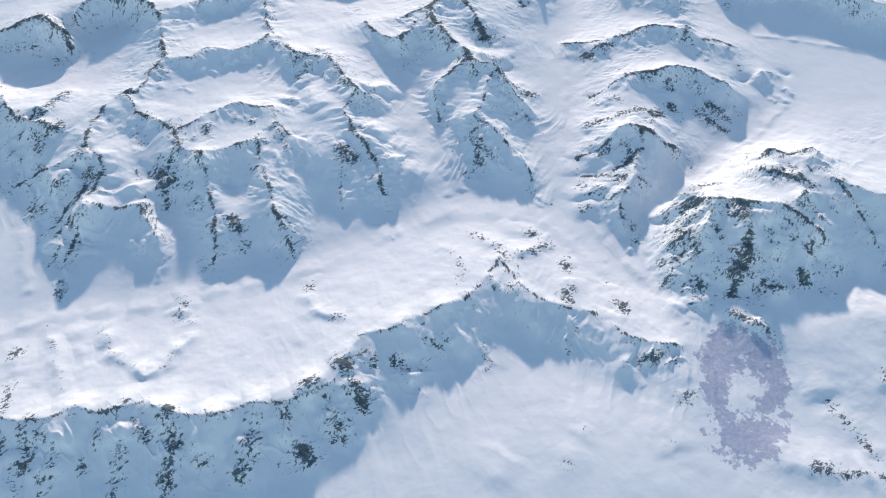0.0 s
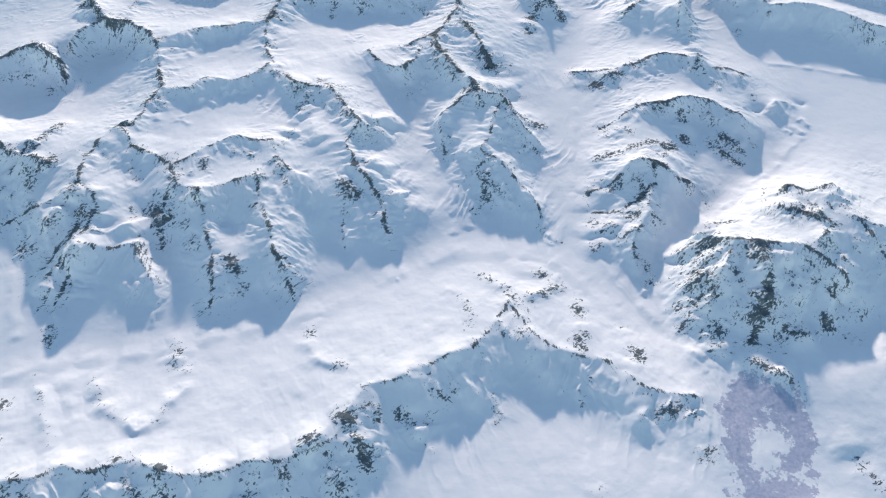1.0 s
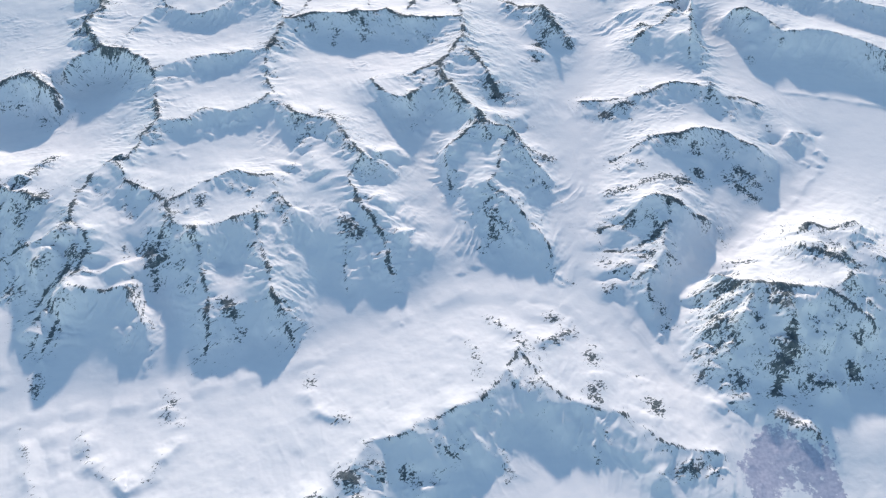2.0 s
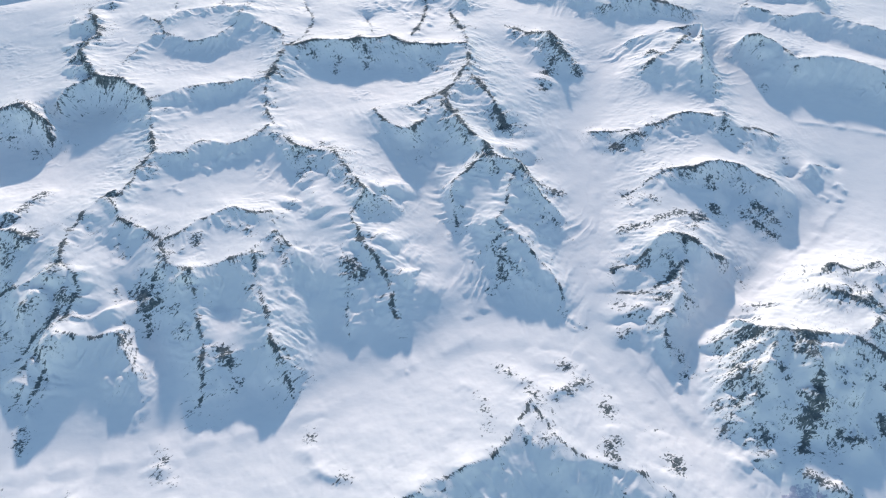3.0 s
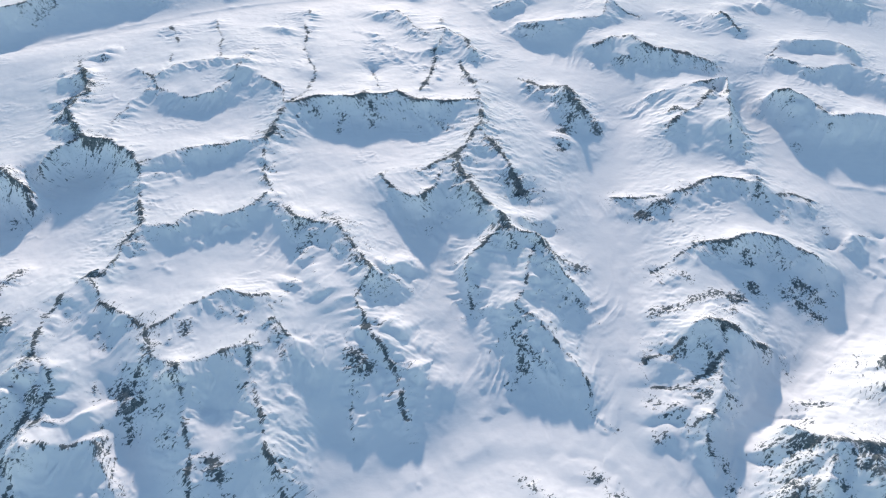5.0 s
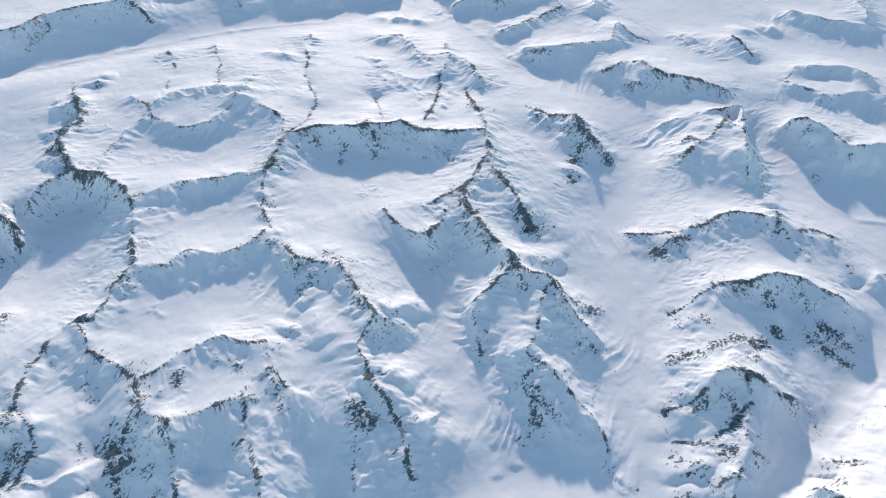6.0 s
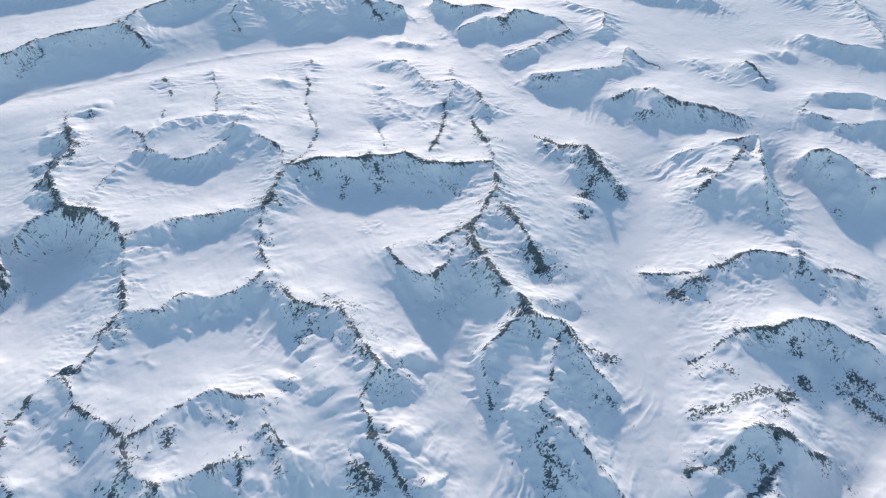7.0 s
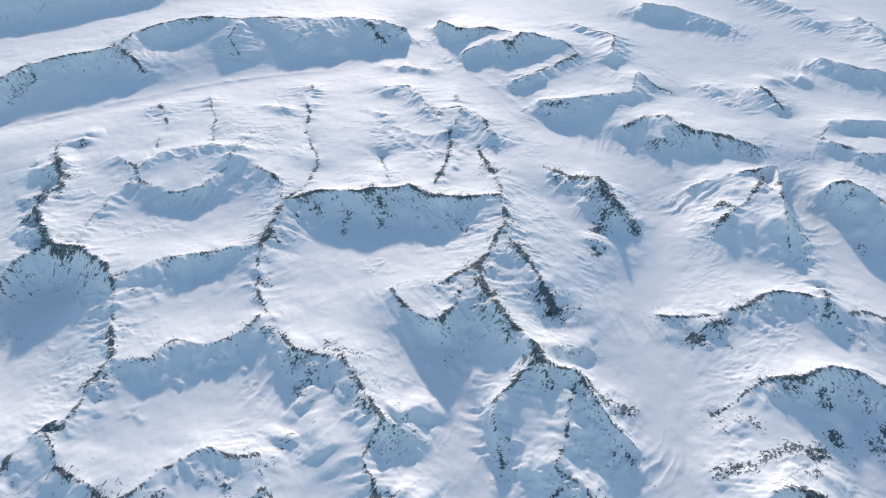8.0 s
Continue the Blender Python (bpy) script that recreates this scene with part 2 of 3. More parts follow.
# cirques
ridge("cirques", [(-303, 678, 0), (-291, 644, -4), (-278, 603, -3), (-282, 579, -2), (-281, 547, -2), (-292, 541, -1)], 26, 22, 1.0)
ridge("cirques", [(-287, 548, 0), (-298, 537, -1), (-304, 524, -2), (-308, 503, -3), (-307, 485, -3), (-302, 468, -4), (-287, 454, -5), (-282, 442, -7), (-283, 426, -8), (-281, 406, -8), (-283, 384, -19), (-288, 352, -26)], 24, 20, 1.0)
ridge("cirques", [(-303, 678, 0), (-285, 693, 0), (-266, 703, 0), (-246, 709, 0), (-222, 721, 0), (-198, 725, 0)], 40, 17, .6)
ridge("cirques", [(-276, 599, 0), (-248, 601, 0), (-237, 621, 0), (-213, 615, 0), (-195, 624, 0), (-183, 645, 0)], 44, 16, .6)
ridge("cirques", [(-198, 724, -1), (-194, 697, -5), (-184, 661, -5), (-168, 634, -3), (-152, 616, -1), (-119, 611, 0), (-102, 588, -1), (-84, 557, -1)], 30, 26, .8)
ridge("cirques", [(-84, 557, -1), (-88, 545, -3), (-93, 530, -4), (-83, 504, -4), (-70, 486, -8), (-55, 457, -13), (-45, 432, -22)], 22, 14, 1.0)
spur("cirques", [(-149, 615), (-137, 595), (-138, 575), (-146, 542), (-152, 518)], 4.0, 14, 8, .6)
ridge("cirques", [(-235, 493, -1), (-224, 501, -1), (-215, 516, 0), (-204, 523, 0), (-188, 530, 0), (-173, 525, 0), (-159, 528, -1), (-150, 511, -1)], 48, 18, .7)
ridge("cirques", [(-289, 539, -1), (-277, 517, -2), (-259, 507, -2), (-237, 495, -3)], 44, 44, .8)
ridge("cirques", [(-151, 614, 0), (-119, 612, -1), (-102, 589, -2)], 26, 44, .8)
ridge("cirques", [(-237, 495, -3), (-227, 474, -2), (-205, 462, -2), (-194, 467, -1), (-179, 474, 0), (-164, 480, -1), (-159, 496, -2), (-150, 507, -2), (-137, 492, -3)], 36, 43, .9)
spur("cirques", [(-227, 475), (-233, 461)], 4.0, 10, 8, 1)
spur("cirques", [(-205, 463), (-204, 452)], 4.0, 10, 8, 1)
spur("cirques", [(-163, 481), (-157, 472)], 4.0, 10, 8, 1)
ridge("cirques", [(-303, 466, -4), (-312, 442, -10), (-326, 414, -19)], 18, 9, .8)
ridge("cirques", [(-283, 440, -7), (-299, 415, -15), (-310, 390, -22)], 16, 9, .9)
ridge("cirques", [(-282, 422, -8), (-296, 396, -16), (-303, 370, -23)], 16, 9, .8)
ridge("cirques", [(-203, 462, 1), (-203, 453, -4), (-190, 427, -8), (-181, 408, -11), (-176, 375, -18), (-174, 362, -23)], 14, 10, 1.0)
spur("cirques", [(-233, 440), (-228, 430), (-224, 420)], 2.0, 10, 8, 1.1)
spur("cirques", [(-206, 432), (-200, 424), (-196, 412)], 2.0, 10, 8, 1.1)
ridge("cirques", [(-162, 478, -1), (-156, 463, -4), (-143, 431, -5), (-136, 405, -6), (-122, 387, -14), (-114, 372, -22)], 16, 10, .85)
ridge("cirques", [(-281, 406, -9), (-262, 405, -11), (-240, 408, -10), (-228, 388, -13), (-217, 367, -21)], 20, 14, 1.1)
# low link between two ribs, added so its shadow fills the gap below
ridge("cirques", [(-181, 408, -12), (-158, 398, -14), (-136, 405, -9)], 24, 22, .1)
spur("cirques", [(-240, 450), (-231, 441), (-224, 437)], 4.0, 9, 8, 1.4)
spur("cirques", [(-166, 401), (-160, 393)], 3.5, 8, 7, 1.3)
spur("cirques", [(-133, 475), (-128, 481), (-124, 493)], 4.5, 10, 9, 1.3)
spur("cirques", [(-135, 580), (-126, 551), (-110, 517)], 5.0, 16, 10, .3)
spur("cirques", [(-302, 468), (-305, 441), (-316, 423), (-331, 408)], 9.0, 14, 10, .9)
spur("cirques", [(-278, 399), (-292, 383), (-298, 356)], 8.1, 12, 9, .8)
ridge("cirques", [(-302, 468, -4), (-310, 460, -7), (-324, 450, -10), (-341, 448, -17), (-358, 439, -24)], 20, 36, 0.9)

# west
ridge("west", [(-454, 575, -3), (-405, 536, -3), (-379, 504, -3), (-370, 504, -3), (-346, 495, -3)], 40, 42, .9)
ridge("west", [(-463, 635, -8), (-443, 650, -4), (-430, 660, 0), (-420, 666, 1), (-401, 653, 2), (-389, 645, -3), (-383, 634, -8)], 22, 28, 1.3)
ridge("west", [(-289, 539, -1), (-277, 517, -2), (-259, 507, -2), (-237, 495, -3)], 44, 62, .8)
ridge("west", [(-151, 614, 0), (-119, 612, -1), (-102, 589, -2)], 26, 62, .8)
ridge("west", [(-366, 519, -3), (-369, 498, -12), (-376, 470, -20)], 20, 14, .7)

# terraces
ridge("terraces", [(-301, 675, 2), (-316, 692, 2), (-335, 709, 3), (-360, 711, 4), (-378, 730, 4), (-394, 756, 3), (-398, 780, 2), (-392, 794, 1), (-417, 842, 0)], 34, 30, 1.2)
ridge("terraces", [(-336, 825, 1), (-320, 854, 1), (-280, 870, 1), (-251, 853, 1)], 26, 13, .6)
ridge("terraces", [(-364, 852, -3), (-340, 831, -2), (-328, 806, -2), (-291, 793, -1), (-267, 801, 0), (-255, 829, 0), (-249, 849, 0), (-215, 827, -1), (-200, 810, -1), (-196, 788, -1)], 40, 20, .7)
ridge("terraces", [(-344, 715, -1), (-351, 751, -2), (-342, 786, -2), (-331, 809, -3)], 20, 14, .5)
ridge("terraces", [(-195, 784, 0), (-195, 738, 0), (-198, 724, 0)], 30, 20, 1.2)
ridge("terraces", [(-209, 1020, -14), (-198, 919, -11), (-177, 868, -8), (-174, 813, -5), (-194, 788, -1)], 24, 16, .9)
ridge("terraces", [(-361, 964, -14), (-338, 908, -10), (-332, 870, -7)], 18, 12, .6)
ridge("terraces", [(-316, 986, -14), (-294, 933, -10), (-284, 887, -7)], 18, 12, .6)
ridge("terraces", [(-435, 883, -12), (-424, 852, -11), (-406, 823, -10), (-401, 807, -9), (-409, 796, -8), (-400, 768, -7), (-388, 743, -6), (-368, 718, -5)], 22, 15, 1.0)
spur("terraces", [(-410, 870), (-414, 892), (-399, 904)], 5.0, 14, 10, 1.1)
spur("terraces", [(-243, 965), (-225, 955), (-225, 973)], 4.5, 12, 9, .9)
spur("terraces", [(-253, 844), (-251, 876), (-248, 897)], 5.0, 16, 10, .8)

# cirque_head
ridge("cirque_head", [(-195, 786, 0), (-162, 799, 1), (-127, 800, 1), (-86, 813, 2), (-68, 798, 1), (-32, 796, 1), (-6, 805, 0)], 50, 32, 1.02)
spur("cirque_head", [(-118, 817), (-111, 801), (-107, 776)], 4.5, 12, 9, 1.2)
ridge("cirque_head", [(-51, 923, -14), (-53, 863, -9), (-62, 823, -4)], 24, 16, .9)
ridge("cirque_head", [(-22, 898, -14), (-15, 865, -8), (-3, 821, -3)], 20, 14, 1.1)
ridge("cirque_head", [(-117, 880, -16), (-103, 827, -5)], 18, 12, .5)
ridge("cirque_head", [(-127, 1023, -14), (-102, 1025, -12), (-74, 973, -11), (-44, 972, -9), (-20, 953, -8), (-7, 913, -6)], 30, 18, .7)
ridge("cirque_head", [(-130, 972, -14), (-107, 932, -12), (-77, 914, -10), (-48, 922, -8), (-42, 964, -6)], 26, 16, .4)
spur("cirque_head", [(-47, 1025), (-45, 967)], 5.0, 14, 10, .8)
spur("cirque_head", [(-127, 1087), (-82, 1077), (-86, 1092)], 5.0, 14, 10, .8)

# central
ridge("central", [(-6, 805, 0), (0, 760, 1), (-12, 733, 1), (-24, 711, 2), (-18, 683, 2), (-5, 654, 2), (13, 631, 3), (21, 615, 3)], 34, 22, 1.1)
ridge("central", [(-24, 714, 0), (-47, 693, -1), (-37, 687, -1), (-39, 665, -2), (-49, 650, -3), (-71, 657, -3), (-88, 683, -4)], 28, 16, .9)
spur("central", [(-48, 652), (-42, 639), (-45, 623)], 4.0, 12, 8, .8)
ridge("central", [(21, 616, 2), (3, 598, -1), (-12, 582, -4), (-12, 556, -12), (-9, 538, -20)], 20, 26, .8)
ridge("central", [(2, 751, 0), (15, 722, -2), (27, 693, -3), (39, 674, -12), (32, 670, -20)], 18, 14, 1.2)
ridge("central", [(21, 615, 3), (42, 604, 2), (55, 581, 0), (67, 567, -9), (79, 559, -18)], 28, 28, .9)
spur("central", [(49, 604), (66, 592), (81, 590)], 5.0, 14, 10, 1.1)
spur("central", [(23, 627), (54, 641), (67, 637)], 4.5, 14, 9, .9)
ridge("central", [(6, 498, -20), (17, 513, -13), (36, 527, -7), (51, 509, -9), (64, 492, -13), (75, 468, -20)], 20, 36, .8)
ridge("central", [(35, 525, -8), (21, 532, -7), (31, 551, -6), (34, 565, -3), (44, 595, 0)], 22, 16, .6)
spur("central", [(17, 535), (8, 536), (2, 538)], 4.5, 14, 9, .3)
spur("central", [(27, 506), (29, 481)], 3.0, 8, 6, 1.1)
spur("central", [(-88, 548), (-66, 554), (-53, 560)], 7.2, 14, 9, .6)
ridge("central", [(-97, 496, -7), (-89, 475, -10), (-87, 446, -15), (-84, 424, -22)], 12, 10, .3)
spur("central", [(-97, 494), (-90, 476), (-87, 458)], 1.5, 12, 8, 1.1)
spur("central", [(-92, 484), (-81, 472)], 1.5, 8, 6, 1.3)
spur("central", [(-76, 513), (-49, 499), (-35, 496)], 7.2, 14, 9, .2)
spur("central", [(-65, 492), (-43, 472), (-17, 464)], 7.2, 14, 9, .2)
spur("central", [(-80, 560), (-58, 577), (-42, 580)], 7.2, 14, 9, .2)

# east
ridge("east", [(116, 500, -22), (135, 504, -16), (145, 512, -8), (154, 521, -1), (166, 522, 0), (180, 518, -3), (192, 508, -8), (206, 506, -12)], 46, 24, 1.1)
ridge("east", [(169, 524, -4), (170, 502, -9), (154, 483, -14), (139, 472, -19), (119, 476, -24)], 22, 14, 0.9)
ridge("east", [(166, 499, -6), (160, 467, -9), (146, 437, -13), (145, 408, -20)], 24, 24, .6)
ridge("east", [(136, 588, -22), (155, 596, -15), (170, 607, -9), (182, 612, -5), (197, 611, -3), (212, 615, -3), (225, 620, -3), (242, 616, -4), (255, 610, -6), (268, 601, -8), (275, 596, -10)], 56, 20, .9)
spur("east", [(213, 612), (215, 584), (211, 571), (217, 552)], 5.0, 14, 10, 1.2)
spur("east", [(239, 575), (253, 577), (263, 564)], 5.0, 14, 10, 1.3)
spur("east", [(120, 539), (145, 544), (168, 548), (191, 553), (206, 561)], 2.5, 15, 10, 1.3)
spur("east", [(114, 454), (133, 457), (149, 471)], 4.0, 12, 8, .9)
spur("east", [(114, 436), (135, 440), (150, 448)], 4.0, 12, 8, .7)
ridge("east", [(120, 684, -21), (138, 678, -18), (157, 678, -14), (185, 688, -9), (209, 699, -6), (231, 696, -4), (246, 687, -5), (251, 674, -8), (274, 686, -12), (296, 681, -17)], 70, 22, .8)
spur("east", [(131, 665), (144, 656)], 4.5, 12, 9, 1.4)
spur("east", [(150, 666), (165, 670)], 4.5, 12, 9, 1.2)
spur("east", [(253, 739), (246, 685), (235, 654)], 4.5, 12, 9, 1.0)

# spire
ridge("spire", [(179, 849, -15), (222, 861, -8), (266, 878, -3), (254, 830, -1), (245, 779, -3), (240, 751, -8)], 50, 34, .6)
ridge("spire", [(240, 845, -3), (220, 815, -4), (190, 788, -5)], 26, 16, 1.2)
spur("spire", [(238, 785), (247, 773)], 4.5, 12, 9, 1.1)
spur("spire", [(191, 820), (208, 807)], 4.0, 10, 8, 1.3)
ridge("spire", [(42, 872, -14), (65, 850, -11), (91, 844, -7), (99, 812, -4)], 28, 30, 1.3)
spur("spire", [(99, 812), (84, 783), (77, 752)], 6.0, 14, 12, 1.3)
spur("spire", [(99, 812), (111, 804), (117, 787)], 6.0, 14, 12, 1.2)
ridge("spire", [(305, 843, 2), (331, 834, 0), (358, 815, -10)], 40, 28, .9)
spur("spire", [(321, 851), (316, 818), (314, 772)], 4.5, 12, 9, 1.0)

# far_east
ridge("far_east", [(129, 952, -12), (160, 966, -8), (177, 963, -5), (184, 946, -2), (195, 932, -2), (212, 927, -2), (232, 926, -4), (253, 915, -8), (270, 907, -12)], 76, 26, 1.2)
ridge("far_east", [(46, 1002, -15), (74, 999, -11), (105, 1006, -8), (148, 1017, -7), (163, 1062, -7)], 60, 22, .6)
ridge("far_east", [(164, 1063, -4), (178, 1043, -11), (195, 1037, -18)], 18, 12, .7)
spur("far_east", [(52, 994), (68, 991), (53, 982)], 4.5, 12, 9, 1.0)
ridge("far_east", [(-39, 1122, -14), (-4, 1139, -9), (19, 1125, -3), (30, 1144, 2), (62, 1140, -1), (89, 1133, -5), (98, 1114, -8)], 54, 24, 1.1)
ridge("far_east", [(98, 1110, -8), (72, 1083, -11), (34, 1057, -13), (18, 1052, -16)], 26, 16, 1.0)
ridge("far_east", [(105, 1207, -12), (135, 1180, -9), (150, 1164, -7), (141, 1105, -4)], 28, 18, .8)
ridge("far_east", [(299, 1042, -6), (307, 1024, -10), (314, 1000, -14)], 24, 16, 1.0)
ridge("far_east", [(335, 943, -10), (352, 967, -8), (371, 971, -6), (404, 967, -4), (427, 941, -2)], 40, 20, .5)
ridge("far_east", [(492, 1247, -6), (500, 1194, -6), (487, 1098, -6)], 44, 26, .7)

# far_range
ridge("far_range", [(-595, 950, -2), (-540, 984, -1), (-530, 1015, -1), (-509, 1039, -1), (-488, 1051, -1), (-449, 1076, -2), (-439, 1115, -2), (-409, 1149, -3), (-371, 1167, -3), (-327, 1164, -4), (-287, 1178, -5), (-229, 1177, -6), (-173, 1195, -8), (-112, 1173, -10)], 100, 28, 0.9)
ridge("far_range", [(-320, 1162, -4), (-329, 1125, -9), (-312, 1098, -18)], 26, 18, .6)
ridge("far_range", [(-285, 1172, -5), (-248, 1144, -8), (-230, 1120, -17)], 22, 15, .2)
ridge("far_range", [(-228, 1174, -6), (-206, 1148, -9), (-193, 1124, -18)], 22, 15, .2)
ridge("far_range", [(-455, 1081, -4), (-424, 1062, -9), (-408, 1046, -18)], 24, 16, .9)
ridge("far_range", [(-171, 1190, -7), (-155, 1166, -11), (-140, 1150, -20)], 18, 14, 1.1)
ridge("far_range", [(-531, 1030, -5), (-512, 1004, -10), (-520, 978, -19)], 24, 16, .8)

# far_east
ridge("far_east", [(339, 839, -6), (348, 803, -5), (396, 808, -3), (430, 787, -2), (478, 753, -2)], 50, 26, .5)
ridge("far_east", [(339, 926, -8), (370, 908, -8), (419, 919, -8), (471, 883, -8), (515, 867, -8)], 40, 40, .4)

# far_range
ridge("far_range", [(-772, 1161, 0), (-685, 1187, 0), (-602, 1233, 0), (-529, 1281, 0), (-466, 1331, 0)], 60, 60, .6)

# front
spur("front", [(-316, 287), (-283, 303), (-259, 310), (-218, 319), (-157, 337), (-95, 362), (-39, 403), (1, 425), (43, 429), (79, 423), (112, 390), (130, 361), (157, 326), (179, 292)], 1.3, 16, 6, 0)
spur("front", [(39, 195), (44, 204), (48, 212)], 1.6, 14, 8, .7)
spur("front", [(82, 204), (87, 219), (97, 232)], 1.6, 14, 8, .5)

# far_east
ridge("far_east", [(209, 1278, -8), (265, 1260, -10), (309, 1227, -12)], 50, 34, .4)
ridge("far_east", [(382, 1332, -12), (417, 1290, -12), (438, 1238, -12)], 40, 26, .4)
spur("far_east", [(323, 1070), (351, 1086), (374, 1074)], 7.0, 16, 14, .3)
ridge("far_east", [(243, 1053, -14), (257, 1034, -14), (268, 1003, -14)], 30, 18, .3)
ridge("far_east", [(397, 1125, -8), (434, 1098, -8), (476, 1087, -8)], 50, 30, .5)

# front
spur("front", [(254, 261), (262, 240), (274, 220)], 2.0, 14, 8, .7)
spur("front", [(300, 277), (303, 256)], 2.0, 14, 8, .8)
spur("front", [(219, 207), (239, 202), (260, 201), (282, 198)], 2.4, 14, 8, .9)
spur("front", [(266, 241), (278, 213)], 1.6, 14, 8, .6)
spur("front", [(147, 228), (155, 212)], 1.6, 14, 8, .6)

# rocky
spur("rocky", [(214, 423), (191, 404), (174, 404)], 5.6, 14, 8, 1.1)
spur("rocky", [(205, 395), (188, 389), (172, 391)], 5.6, 14, 8, 1.1)
spur("rocky", [(194, 374), (180, 368), (169, 356)], 4.8, 14, 8, 1.0)
spur("rocky", [(211, 321), (220, 312), (230, 306)], 4.8, 14, 8, 1.0)
spur("rocky", [(189, 352), (189, 331), (184, 318)], 4.0, 12, 8, 1.2)
spur("rocky", [(279, 387), (271, 369), (273, 356)], 4.0, 12, 8, 1.2)

# terraces
ridge("terraces", [(-367, 718, 0), (-381, 705, -1), (-389, 688, -1), (-390, 676, -2)], 22, 30, 1.1)

# east
spur("east", [(112, 505), (133, 514), (153, 520)], 2.4, 14, 8, 1.2)
spur("east", [(111, 485), (130, 494), (141, 501)], 2.4, 14, 8, 1.2)
spur("east", [(132, 534), (157, 548), (181, 556)], 1.6, 14, 8, 1.1)
spur("east", [(171, 539), (188, 537), (201, 528)], 2.4, 14, 8, 1.1)
spur("east", [(116, 463), (132, 461), (149, 465)], 4.0, 14, 8, 1.1)
spur("east", [(147, 446), (158, 457), (169, 463)], 4.0, 14, 8, 1.0)

# rocky
spur("rocky", [(265, 467), (282, 460), (294, 444)], 4.0, 14, 8, 1.2)
spur("rocky", [(275, 417), (289, 420), (296, 408)], 4.0, 14, 8, 1.0)

# central
spur("central", [(-18, 664), (-24, 695), (-39, 685)], 1.6, 14, 8, 1.1)
spur("central", [(-148, 607), (-125, 620), (-102, 613)], 1.6, 14, 8, .9)
spur("central", [(-137, 631), (-128, 620)], 1.6, 12, 8, 1.0)

# cirques
spur("cirques", [(-354, 524), (-354, 544), (-348, 557)], 4.0, 14, 8, 1.2)
spur("cirques", [(-292, 443), (-301, 430), (-302, 415)], 4.0, 14, 8, 1.1)
spur("cirques", [(-273, 405), (-283, 397), (-289, 390)], 4.0, 14, 8, 1.1)
spur("cirques", [(-348, 482), (-340, 491), (-337, 500)], 4.0, 14, 8, 1.2)

# cirques
spur("cirques", [(-291, 448), (-292, 429), (-294, 415)], 4.0, 14, 8, 1.3)
spur("cirques", [(-286, 457), (-264, 440), (-242, 417)], 6.3, 16, 9, .1)

# west
spur("west", [(-358, 490), (-348, 470), (-341, 456)], 4.0, 12, 8, 1.2)
spur("west", [(-352, 550), (-358, 528), (-362, 511)], 4.0, 12, 8, 1.1)

# far_east
ridge("far_east", [(-73, 1201, -10), (-47, 1172, -9), (-11, 1176, -7), (21, 1158, -6)], 40, 16, .9)
spur("far_east", [(148, 917), (161, 925), (175, 922)], 4.5, 14, 9, 1.2)
ridge("far_east", [(327, 942, -12), (343, 925, -9), (367, 903, -6)], 22, 13, 1.0)

# east
ridge("east", [(295, 629, -26), (315, 639, -17), (348, 645, -28)], 34, 15, .2)
spur("east", [(240, 570), (247, 557), (254, 549)], 3.6, 14, 9, 1.3)

# terraces
spur("terraces", [(-411, 829), (-422, 824), (-433, 816)], 4.0, 12, 8, 1.0)
spur("terraces", [(-403, 790), (-412, 787), (-420, 777)], 4.0, 12, 8, 1.0)
spur("terraces", [(-398, 769), (-401, 757), (-403, 746)], 4.0, 12, 8, 1.1)
spur("terraces", [(-385, 739), (-392, 733), (-397, 724)], 4.0, 12, 8, 1.1)
spur("terraces", [(-421, 853), (-432, 842), (-443, 836)], 4.0, 12, 8, .6)

# front
spur("front", [(-251, 293), (-241, 275), (-230, 252)], 1.5, 10, 6, .9)
spur("front", [(-191, 329), (-185, 321), (-187, 310)], 2.1, 12, 5, .75)

# spire
spur("spire", [(88, 837), (94, 823), (99, 810)], 4.0, 12, 8, 1.4)

# rocky
spur("rocky", [(210, 412), (207, 401), (198, 389), (183, 374)], 6.0, 13, 8, .7)
spur("rocky", [(229, 410), (229, 391), (231, 371), (216, 355)], 5.6, 12, 8, 1.5)
spur("rocky", [(242, 410), (247, 393), (253, 369)], 6.8, 13, 9, .9)
spur("rocky", [(207, 410), (195, 420), (182, 433)], 2.1, 10, 6, 1.4)
spur("rocky", [(202, 394), (187, 395), (175, 392)], 2.7, 10, 6, .85)
spur("rocky", [(202, 401), (190, 400), (177, 410)], 2.4, 10, 6, .85)
spur("rocky", [(195, 383), (183, 380), (170, 373)], 2.7, 10, 6, .85)
spur("rocky", [(217, 360), (227, 356), (233, 346)], 3.5, 12, 7, 1.3)

# low banks of snow that the glaciers have pushed up along their beds
for line in ([(4, 446), (-3, 491), (-12, 540), (-20, 588), (-22, 620)], [(14, 455), (4, 490), (-4, 525)], [(150, 372), (128, 400), (112, 440), (104, 490), (105, 540), (118, 600), (122, 680)],
             [(176, 318), (160, 352), (138, 392), (120, 420)], [(330, 590), (275, 532), (230, 488), (190, 440)], [(470, 690), (390, 706), (335, 716), (296, 755)],
             [(-520, 920), (-424, 981), (-316, 1042), (-190, 1083)], [(-306, 330), (-326, 372), (-354, 428)], [(60, 960), (8, 1030), (-40, 1100)]):
    spur("valley", line, 1.0, 7, 3, 0)

MASSIFS = list(dict.fromkeys(r[0] for r in RIDGES))

